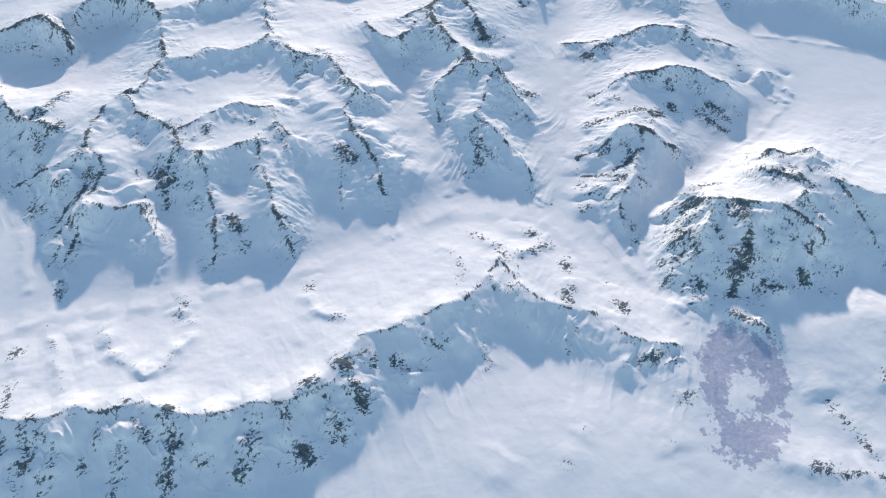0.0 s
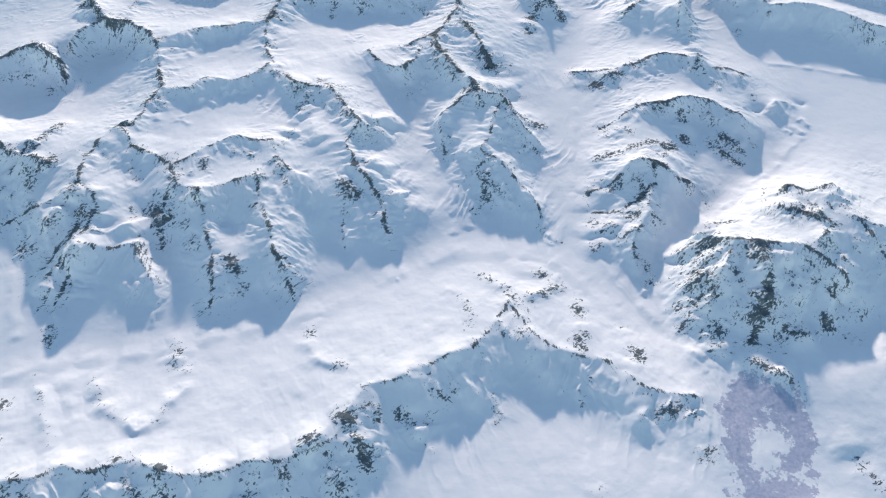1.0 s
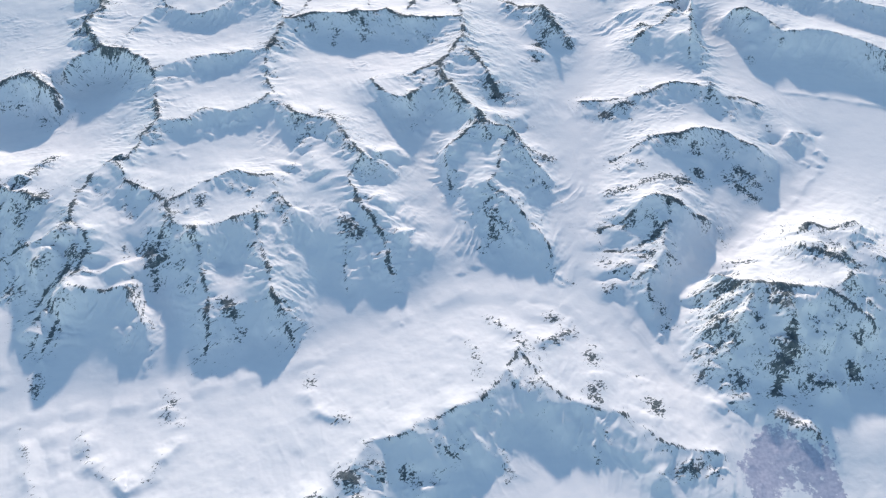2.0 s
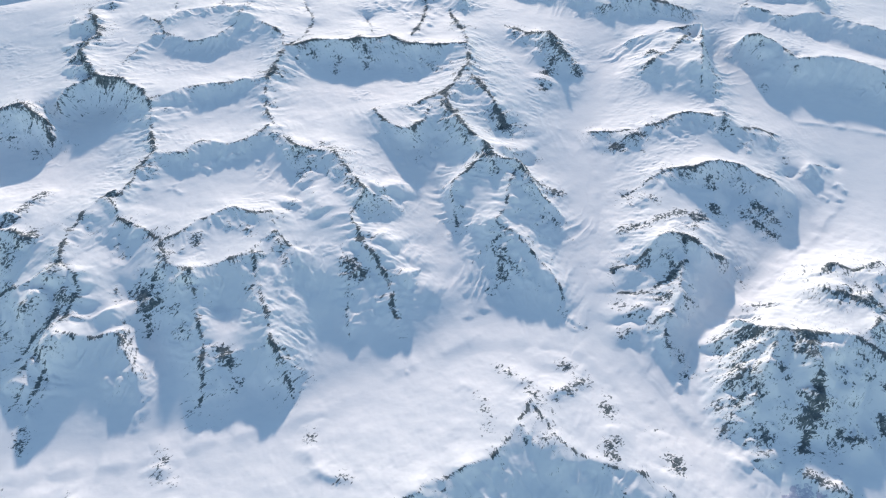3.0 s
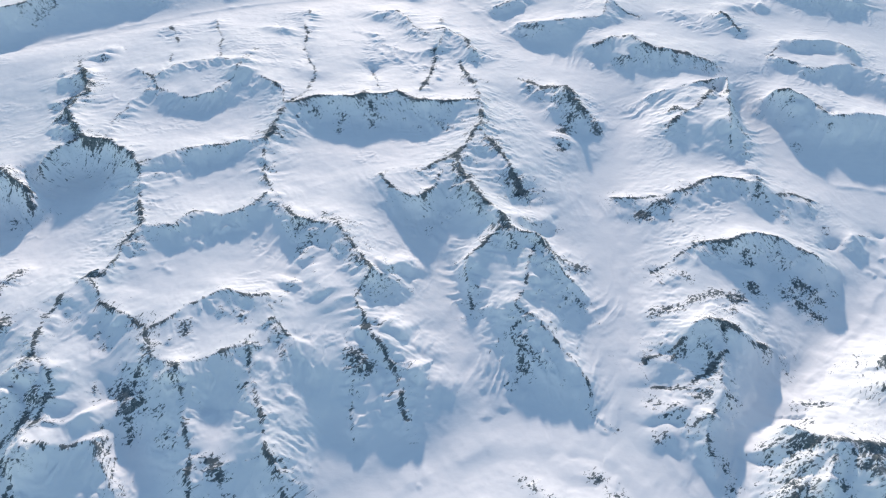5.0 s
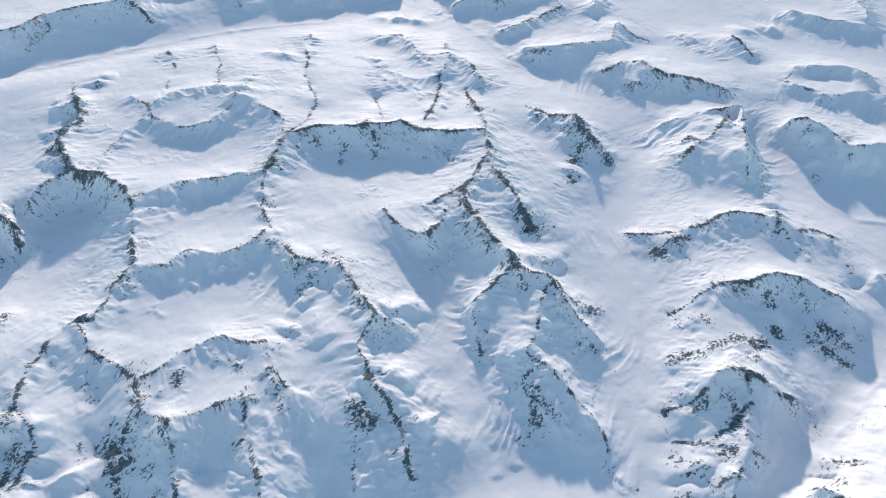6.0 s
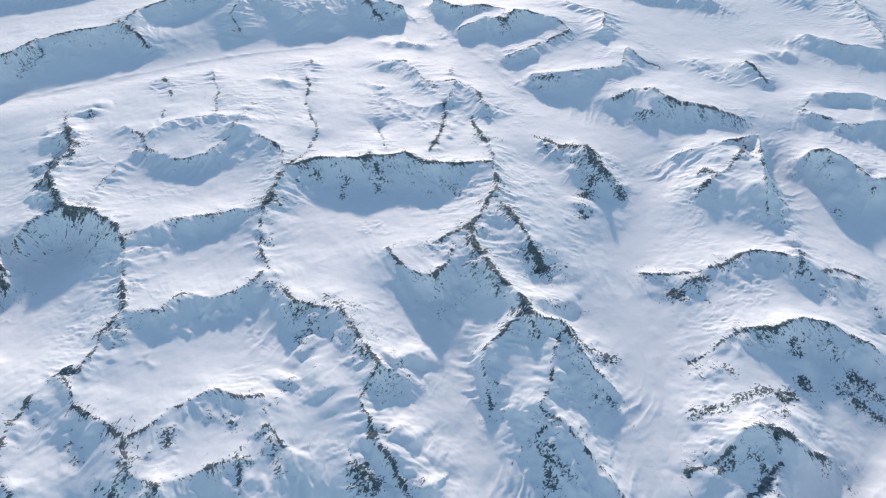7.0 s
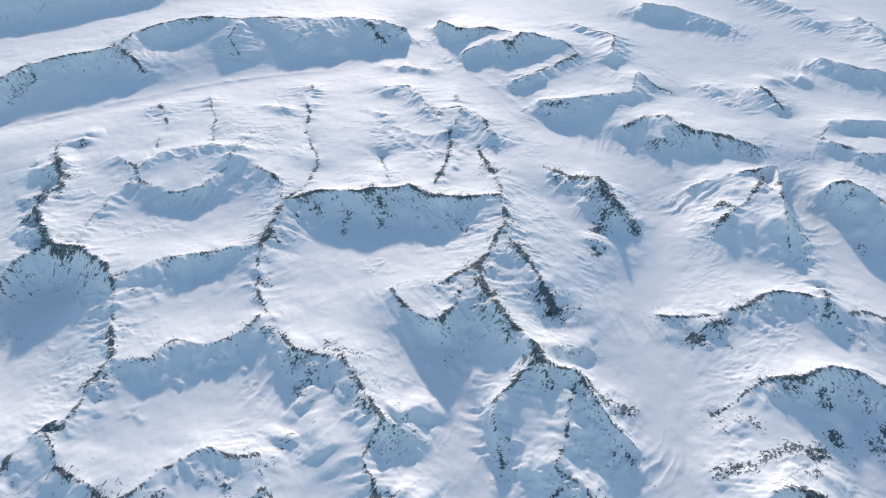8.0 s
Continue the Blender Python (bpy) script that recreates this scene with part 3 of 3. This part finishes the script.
# small fins of wind-packed snow and rock that hang on the steep faces below the crests
rnd = np.random.RandomState(23)
for massif, spine, sunward, steep, bareness in list(RIDGES):
    if massif in ("terraces", "far_range", "far_east") or steep < 14:
        continue
    reach = 1.1 * steep if steep >= 18 else 2.6 * steep
    for p, q in zip(spine[:-1, :2], spine[1:, :2]):
        for k in range(int(math.hypot(*(q - p)) / 7)):
            start = p + (q - p) * rnd.uniform() - SUN_SIDE * rnd.uniform(5, reach)
            end = start - SUN_SIDE * rnd.uniform(5, 13) + np.array((rnd.uniform(-1, 7), 0))
            spur(massif, [start, end], rnd.uniform(0.7, 2.0), rnd.uniform(3, 6), rnd.uniform(2.2, 4), rnd.choice((0.1, 0.6, 0.9)) if steep >= 18 else 0.0)


def crest_line(px, py, spine):
    """Distance from the nearest point of a spine, the way along it, its height there, and 1 on its sunward side, 0 on
    its steep side.
    """
    dist, along, top, side = (np.full(px.shape, 1e9), np.zeros(px.shape), np.zeros(px.shape), np.zeros(px.shape))
    run, share = 0.0, np.full(px.shape, 1e-300)
    for p, q in zip(spine[:-1], spine[1:]):
        v = q[:2] - p[:2]
        size = math.hypot(*v) + 1e-6
        f = np.clip(((px - p[0]) * v[0] + (py - p[1]) * v[1]) / size ** 2, 0, 1)
        ex, ey = px - p[0] - f * v[0], py - p[1] - f * v[1]
        d = np.hypot(ex, ey)
        m = d < dist
        dist = np.where(m, d, dist)
        along = np.where(m, run + f * size, along)
        near = np.exp(-d / 6)
        top += near * (p[2] + f * (q[2] - p[2]))
        side += near * (ex * SUN_SIDE[0] + ey * SUN_SIDE[1]) / (d + 0.5)
        share += near
        run += size
    return dist, along, top / share, 0.5 + 0.5 * side / share, run


def around(X, Y, spine, reach):
    lo, hi = spine[:, :2].min(0) - reach, spine[:, :2].max(0) + reach
    return np.nonzero((X > lo[0]) & (X < hi[0]) & (Y > lo[1]) & (Y < hi[1]))


def bed(wx, wy):
    """The level to which the snow floors tend: the glaciers, the basins above them and the far plateau."""
    raised = np.zeros(wx.shape)
    for x, y, rx, ry, level in BASINS:
        r2 = ((wx - x) / rx) ** 2 + ((wy - y) / ry) ** 2
        raised += ((level - FLOOR) * np.exp(-r2 ** 2)) ** 4
    far = np.clip((wy - 780) / 180, 0, 1) * np.clip((1030 - wy) / 60, 0, 1) * np.clip((330 - wx) / 60, 0, 1)
    return np.maximum(FLOOR + raised ** 0.25, FLOOR + 10 * far * far * (3 - 2 * far))


WEST, SOUTH, CELL = -800.0, 100.0, 2.0
WIDE, DEEP = 800, 664


def stretched_land():
    """Heights on a square grid: taut slopes between the crests and the feet of their steep faces, like snow laid over them."""
    step = 2 * CELL
    gx, gy = np.meshgrid(WEST + step * (np.arange(WIDE // 2) + 0.5), SOUTH + step * (np.arange(DEEP // 2) + 0.5))
    target, nearest, foot = bed(gx, gy), np.full(gx.shape, 1e9), np.zeros(gx.shape)
    for massif, spine, sunward, steep, bareness in RIDGES:
        near = around(gx, gy, spine, 2.2 * steep + 30)
        dist, along, top, sunny, run = crest_line(gx[near], gy[near], spine)
        m = dist < nearest[near]
        ledge = np.exp(-((dist - 1.05 * steep) / (0.35 * steep)) ** 2) * np.clip((0.42 - sunny) / 0.25, 0, 1)
        foot[near] = np.where(m, ledge, foot[near])
        nearest[near] = np.where(m, dist, nearest[near])
    pull = 1 / 95.0 ** 2 + foot / 16.0 ** 2
    for x, y, rx, ry, level in BASINS:
        pull += np.exp(-(((gx - x) / rx) ** 2 + ((gy - y) / ry) ** 2) ** 2) / 30.0 ** 2
    for level, half, line in VALLEYS:
        near = around(gx, gy, line, 3 * half)
        dist = crest_line(gx[near], gy[near], line)[0]
        k = np.exp(-(dist / half) ** 2) / 6.0 ** 2
        target[near] = (target[near] * pull[near] + level * k) / (pull[near] + k)
        pull[near] += k
    crest_x, crest_y, crest_z = [], [], []
    for number, (massif, spine, sunward, steep, bareness) in enumerate(RIDGES):
        run = 0.0
        for p, q in zip(spine[:-1], spine[1:]):
            size = math.hypot(*(q - p)[:2])
            f = np.linspace(0, 1, int(size) + 2)
            along = run + f * size
            crest_x.append(p[0] + f * (q[0] - p[0]))
            crest_y.append(p[1] + f * (q[1] - p[1]))
            crest_z.append(p[2] + f * (q[2] - p[2]) + 1.2 * wave(along / 13, along * 0 + number, 61) + 0.5 * wave(along / 4.5, along * 0 + number, 62))
            run += size
    crest_x, crest_y, crest_z = (np.concatenate(c) for c in (crest_x, crest_y, crest_z))
    h = None
    for coarse in (8, 4, 2, 1):
        ny, nx, cell = DEEP // coarse, WIDE // coarse, CELL * coarse
        if coarse == 1:
            t, k = (np.repeat(np.repeat(a, 2, 0), 2, 1) for a in (target, pull))
        else:
            f = coarse // 2
            t, k = (a.reshape(ny, f, nx, f).mean((1, 3)) for a in (target, pull))
        i, j = ((crest_y - SOUTH) / cell).astype(int), ((crest_x - WEST) / cell).astype(int)
        inside = (i >= 0) & (i < ny) & (j >= 0) & (j < nx)
        tops = np.full((ny, nx), -1e9)
        np.maximum.at(tops, (i[inside], j[inside]), crest_z[inside])
        fixed = tops > -1e8
        h = t.copy() if h is None else np.repeat(np.repeat(h, 2, 0), 2, 1)
        w = k * cell * cell
        for step in range(140 if coarse > 1 else 60):
            h = np.where(fixed, tops, h)
            e = np.pad(h, 1, mode="edge")
            h = (e[:-2, 1:-1] + e[2:, 1:-1] + e[1:-1, :-2] + e[1:-1, 2:] + w * t) / (4 + w)
        h = np.where(fixed, tops, h)
    return h


STRETCHED = stretched_land()


def laid(x, y):
    """The stretched land at any place, by soft steps between its cells; the glaciers' bed outside it."""
    u, v = (x - WEST) / CELL - 0.5, (y - SOUTH) / CELL - 0.5
    iu, iv = np.clip(np.round(u), 1, WIDE - 2).astype(int), np.clip(np.round(v), 1, DEEP - 2).astype(int)
    fu, fv = np.clip(u - iu, -0.5, 0.5), np.clip(v - iv, -0.5, 0.5)
    wu = (0.5 * (0.5 - fu) ** 2, 0.75 - fu * fu, 0.5 * (0.5 + fu) ** 2)
    wv = (0.5 * (0.5 - fv) ** 2, 0.75 - fv * fv, 0.5 * (0.5 + fv) ** 2)
    h = sum(wu[a] * wv[b] * STRETCHED[iv + b - 1, iu + a - 1] for a in range(3) for b in range(3))
    rim = np.clip(np.minimum(np.minimum(x - WEST, WEST + CELL * WIDE - x), np.minimum(y - SOUTH, SOUTH + CELL * DEEP - y)) / 80, 0, 1)
    return FLOOR + (h - FLOOR) * rim * rim * (3 - 2 * rim)


def land(X, Y):
    """Height, bare rock and the number of the massif (-1: valley) at the places X, Y of the plan."""
    wx, wy = X + 4.0 * waves(X / 34, Y / 34, 5, 3), Y + 4.0 * waves(X / 34, Y / 34, 11, 3)
    wx, wy = wx + 1.6 * waves(X / 8, Y / 8, 15, 3), wy + 1.6 * waves(X / 8, Y / 8, 19, 3)
    floor = bed(wx, wy)
    raised = floor - FLOOR
    total, best, owner = np.zeros(X.shape), np.zeros(X.shape), np.full(X.shape, -1)
    bare, extra, feather, ribbed = np.zeros(X.shape), np.zeros(X.shape), np.zeros(X.shape), np.zeros(X.shape)
    strike, fall = X.copy(), Y.copy()
    streak = 0.5 + 0.5 * waves(X / 10, Y / 10, 41, 4, 0.6)
    for number, (massif, spine, sunward, steep, bareness) in enumerate(RIDGES):
        reach = 3.2 * max(sunward, steep)
        near = around(X, Y, spine, reach)
        if not len(near[0]):
            continue
        px, py = wx[near], wy[near]
        dist, along, top, sunny, run = crest_line(px, py, spine)
        width = steep + (sunward - steep) * sunny
        # ribs and gullies that run down the flanks
        way = spine[-1, :2] - spine[0, :2]
        way = way / (math.hypot(*way) + 1e-6)
        bend = px * way[0] + py * way[1] + 4 * wave(px / 30, py / 30, 71) + 131.7 * number
        down = py * way[0] - px * way[1]
        rib = 1 - 2 * np.abs(wave(bend / 17, down / 70, 73))
        rib = 0.6 * rib + 0.4 * (1 - 2 * np.abs(wave(bend / 6.5, down / 34, 79)))
        width = width * (1 + 0.24 * (1 - sunny) * rib * np.exp(-dist / 32))
        share = np.exp(-(dist / width) ** (1.0 + 0.009 * sunward * sunny))
        fade = np.clip((reach - dist) / (0.6 * reach), 0, 1)
        rise = np.maximum(top - floor[near], 0) * share * fade * fade * (3 - 2 * fade)
        total[near] += rise ** 5
        m = rise > best[near]
        calm = 0.6 if massif == "front" else 0.14
        groove = (0.6 * waves(bend / 4.2, down / 30, 81, 2) + 0.7 * waves(bend / 8.5, down / 45, 82, 2)) * (1 + 2.2 * abs(way[1])) * (calm + (1 - calm) * (1 - sunny)) * 6 * share ** 2 * (1 - share) * np.exp(-dist / 22)
        tick = np.clip(1 - np.abs(waves(bend / 9 + down / 25, down / 16, 83, 2)) * 5, 0, 1) * np.clip(2 * wave(px / 26, py / 26, 85), 0, 1)
        feather[near] += rise ** 5 * (1.1 * groove + 2.4 * tick * np.exp(-dist / 24) * (1 - sunny) * 4 * share * (1 - share) * np.clip(6 * share - 1, 0, 1))
        best[near] = np.where(m, rise, best[near])
        ribbed[near] += rise ** 5 * 1.5 * rib * (1 - sunny) * 6.5 * share ** 2 * (1 - share)
        owner[near] = np.where(m, MASSIFS.index(massif), owner[near])
        crest = np.exp(-(dist / (0.9 + 1.1 * bareness + 5 * max(bareness - 1.05, 0))) ** 2)
        gaps = np.clip(0.9 + 1.1 * wave(along / 21, along * 0 + number, 67), 0.35, 1.3)
        flank = np.exp(-dist / (5 + 9 * bareness)) * (1 - 0.35 * sunny) * np.clip(rib + 0.3, 0, 1)
        broken = np.clip(0.9 + 0.8 * wave(along / 9, along * 0 + number, 68), 0.45, 1.3)
        b = (0.45 + 0.55 * bareness) * 0.63 * broken * crest * (0.6 + 0.8 * streak[near]) + bareness * gaps * 0.62 * flank * (0.35 + 1.2 * streak[near])
        m = b > bare[near]
        bare[near] = np.where(m, b, bare[near])
        strike[near] = np.where(m, bend + 0.55 * down, strike[near])
        fall[near] = np.where(m, down, fall[near])
    rise = total ** 0.2
    for number, (massif, spine, sunward, steep, bareness) in enumerate(SPURS):
        near = around(X, Y, spine, 3 * max(sunward, steep))
        if not len(near[0]):
            continue
        dist, along, top, sunny, run = crest_line(wx[near], wy[near], spine)
        top = top * (0.7 + 0.5 * wave(along / 9, along * 0 + number, 65)) * np.clip(2.6 * (1 - along / run) + 0.25, 0, 1)
        share = np.exp(-(dist / (steep + (sunward - steep) * sunny)) ** 1.7)
        extra[near] = np.maximum(extra[near], top * share)
        patch = np.exp(-(dist / (3.0 + 3.4 * bareness)) ** 2) * np.clip(0.8 + 1.4 * wave(along / 15, along * 0 + number, 69), 0.15, 1.2)
        b = bareness * 0.54 * patch * (0.25 + 1.25 * streak[near])
        m = b > bare[near]
        bare[near] = np.where(m, b, bare[near])
        strike[near] = np.where(m, 0.8 * (0.8 * Y[near] - 0.6 * X[near]), strike[near])
        fall[near] = np.where(m, 1.5 * (0.8 * X[near] + 0.6 * Y[near]), fall[near])
    taut = laid(wx, wy)
    steepness = np.clip((taut - FLOOR) / 14, 0, 1)
    taut = taut + 1.2 * waves(X / 160, Y / 160, 21, 2) + 0.3 * waves(X / 30, Y / 30, 25, 3)
    # wind-cut lips that run across the slopes
    lx, ly = 0.96 * X + 0.28 * Y + 5 * waves(X / 30, Y / 30, 27, 2), 0.96 * Y - 0.28 * X + 2.5 * waves(X / 26, Y / 26, 28, 2)
    # thin drifts, one below the other, on the flanks that fall to the east and west
    tilt_x = np.abs(laid(wx + 5, wy) - laid(wx - 5, wy)) / 10
    tilt_y = np.abs(laid(wx, wy + 5) - laid(wx, wy - 5)) / 10
    flank = np.clip((tilt_x - 0.13) / 0.22, 0, 1) * np.clip(1.6 - tilt_y / (tilt_x + 0.02), 0, 1) * np.clip((taut - FLOOR - 3) / 8, 0, 1)
    sx, sy = X + 6 * waves(X / 40, Y / 40, 43, 2), Y + 0.25 * X + 3.0 * waves(X / 22, Y / 22, 44, 3)
    drifts = 0.5 - np.abs(waves(sx / 20, sy / 6.0, 45, 3, 0.65)) * 2.4
    drifts = np.clip(drifts, -0.5, 0.5) * np.clip(0.65 + 1.8 * waves(X / 24, Y / 24, 46, 3), 0.05, 1.2)
    lip = np.clip(1 - 3.6 * np.abs(waves(lx / 13, ly / 6.0, 29, 3, 0.6)), 0, 1)
    lip = 0.5 * lip * np.clip(3.0 * waves(X / 34, Y / 30, 30, 3) - 0.25, 0, 1) * steepness * np.clip((Y - 330) / 150, 0.15, 1)
    z = taut + extra + 0.85 * flank * drifts + lip + steepness * (0.6 * waves(X / 24, Y / 24, 31, 3, 0.5) + 0.05 * waves(X / 3.2, Y / 3.2, 37, 2))
    z += (feather + ribbed) / (total + 1e-3)
    z += 0.05 * waves(X / 5, Y / 11, 39, 3)
    owner = np.where(rise + 0.5 * raised > 5.0 + 2.5 * waves(X / 25, Y / 25, 51, 3), owner, -1)
    ring = np.hypot((X - 203 - 0.23 * (Y - 263)) / 29, (Y - 263) / 47) + 0.35 * waves(X / 22, Y / 22, 93, 3)
    ice = np.exp(-((ring - 0.68) / 0.45) ** 2) * np.clip(1.1 + 0.6 * waves(X / 30, Y / 30, 91, 2), 0, 1)
    return z, np.clip(bare, 0, 1), owner, np.where(ring < 1.6, ice, 0), strike, fall


def spread(inner, outer, count):
    """Steps that grow from inner to outer."""
    return inner + (outer - inner) * (np.arange(1, count + 1) / count) ** 3


COLUMNS, ROWS_DEEP = 960, 1060
u = np.linspace(-1, 1, COLUMNS)
ys = 150 + 1230 * np.linspace(0, 1, ROWS_DEEP) ** 1.25
u = np.concatenate((-spread(1, 7, 30)[::-1], u, spread(1, 7, 30)))
ys = np.concatenate((-spread(-150, 2500, 36)[::-1], ys, spread(1380, 4200, 40)))
grid_y = np.repeat(ys[:, None], len(u), 1)
grid_x = u[None, :] * np.clip(205 + 0.4 * grid_y, 200, 760)
grid_z, grid_bare, grid_owner, grid_ice, grid_strike, grid_fall = land(grid_x, grid_y)
slope_x = np.gradient(grid_z, axis=1) / np.gradient(grid_x, axis=1)
slope_y = np.gradient(grid_z, axis=0) / np.gradient(grid_y, axis=0)
# the steepest faces shed their snow in patches
patchy = np.clip(2.2 * waves(grid_x / 26, grid_y / 26, 95, 3), 0, 1)
grid_bare = np.maximum(grid_bare, 0.5 * patchy * np.clip((np.hypot(slope_x, slope_y) - 0.48) / 0.3, 0, 1))
# normals of the whole sheet, so that its pieces join without a seam
place = np.stack((grid_x, grid_y, grid_z), 2)
normals = np.cross(np.gradient(place, axis=1), np.gradient(place, axis=0))
normals /= np.linalg.norm(normals, axis=2, keepdims=True)


def sheet(name, faces):
    """A piece of the land from those cells of the grid, as one mesh object."""
    i, j = np.nonzero(faces)
    n = len(u)
    quads = np.stack((i * n + j, i * n + j + 1, (i + 1) * n + j + 1, (i + 1) * n + j), 1)
    used, quads = np.unique(quads, return_inverse=True)
    quads = quads.reshape(-1, 4)
    me = bpy.data.meshes.new(name)
    me.vertices.add(len(used))
    me.vertices.foreach_set("co", place.reshape(-1, 3)[used].astype(np.float32).ravel())
    me.loops.add(quads.size)
    me.loops.foreach_set("vertex_index", quads.astype(np.int32).ravel())
    me.polygons.add(len(quads))
    me.polygons.foreach_set("loop_start", np.arange(0, quads.size, 4, dtype=np.int32))
    me.update(calc_edges=True)
    me.polygons.foreach_set("use_smooth", np.ones(len(quads), bool))
    at = me.attributes.new("bare", "FLOAT", "POINT")
    at.data.foreach_set("value", grid_bare.ravel()[used].astype(np.float32))
    at = me.attributes.new("ice", "FLOAT", "POINT")
    at.data.foreach_set("value", grid_ice.ravel()[used].astype(np.float32))
    at = me.attributes.new("bedding", "FLOAT_VECTOR", "POINT")
    at.data.foreach_set("vector", np.stack((grid_strike, grid_fall, grid_fall * 0), 2).reshape(-1, 3)[used].astype(np.float32).ravel())
    me.normals_split_custom_set_from_vertices(normals.reshape(-1, 3)[used])
    me.materials.append(SNOW)
    return new(name, me)


cell_owner = grid_owner[:-1, :-1]
ground = tagged(sheet("ground", cell_owner < 0), "snow-covered valley glaciers between the mountains, smooth and wind-swept", "snow field", kind="structure")
LABELS = {
    "front": "long snowy ridge with a smooth broad back and steep rocky face",
    "rocky": "rocky mountain with dark bare spurs above the snow valley",
    "cirques": "snow-covered mountain with scalloped cirques edged by thin rock crests",
    "west": "snow-covered mountain with a dark rocky crest above a shaded slope",
    "terraces": "stepped snow plateau with thin rock crests between its terraces",
    "cirque_head": "wide cirque wall with dark rock streaks below its snowy rim",
    "central": "branching snowy peak with narrow rock ridges above the glacier",
    "east": "snow-covered mountain with three stacked crests and rocky ribs",
    "spire": "pointed snowy peaks with broken dark rock near their tops",
    "far_east": "distant snow-covered hills with rocky crests and shaded slopes",
    "far_range": "long distant snow range with a steep shaded front and flat top",
}


def crag_mesh(seed):
    """An angular block of rock, about 2 m across, long and sloping, with a flat foot."""
    rnd = random.Random(seed)
    bm = bmesh.new()
    bmesh.ops.create_icosphere(bm, subdivisions=1, radius=1.0)
    for v in bm.verts:
        k = rnd.uniform(0.62, 1.2)
        v.co = Vector((v.co.x * k * 1.2, v.co.y * k * 0.5, v.co.z * k * 0.45 + 0.15 * v.co.x))
    me = bpy.data.meshes.new("rock_outcrop")
    bm.to_mesh(me)
    bm.free()
    me.materials.append(CRAG)
    return me


mountains = {}
for number, massif in enumerate(MASSIFS):
    mine = cell_owner == number
    base = new("mountain")
    base.empty_display_size = 20
    a, b = np.nonzero(mine)
    base.location = (grid_x[a, b].mean(), grid_y[a, b].mean(), FLOOR)
    slope = sheet("snow_slope", mine)
    slope.parent, slope.matrix_parent_inverse = base, Matrix.Translation(base.location).inverted()
    mountains[massif] = tagged(base, LABELS[massif], "mountain", "snowy mountains", "thing")

# blocks of bare rock that stand out of the snow, most of them on crests and ribs
crag_shapes = [crag_mesh(300 + i) for i in range(14)]
rnd = np.random.RandomState(7)
for number, massif in enumerate(MASSIFS):
    i, j = np.nonzero((grid_owner == number) & (grid_bare > 0.42))
    if not len(i):
        continue
    weight = grid_bare[i, j] ** 2
    picks = rnd.choice(len(i), min(260, len(i) // 6), replace=False, p=weight / weight.sum())
    for k in picks:
        a, b = i[k], j[k]
        ob = new("rock_outcrop", crag_shapes[rnd.randint(len(crag_shapes))])
        ob.parent = mountains[massif]
        ob.matrix_parent_inverse = Matrix.Translation(mountains[massif].location).inverted()
        fall = math.degrees(math.atan2(slope_y[a, b], slope_x[a, b]))
        size = rnd.uniform(0.5, 1.2) * (0.7 + 0.6 * grid_bare[a, b])
        ob.matrix_basis = pose(grid_x[a, b], grid_y[a, b], grid_z[a, b] - 0.1 * size, rnd.uniform(-15, 15), 0, fall + rnd.uniform(-35, 35)) @ Matrix.Diagonal(
            (size * rnd.uniform(1.2, 2.3), size, size * rnd.uniform(0.7, 1.1), 1))
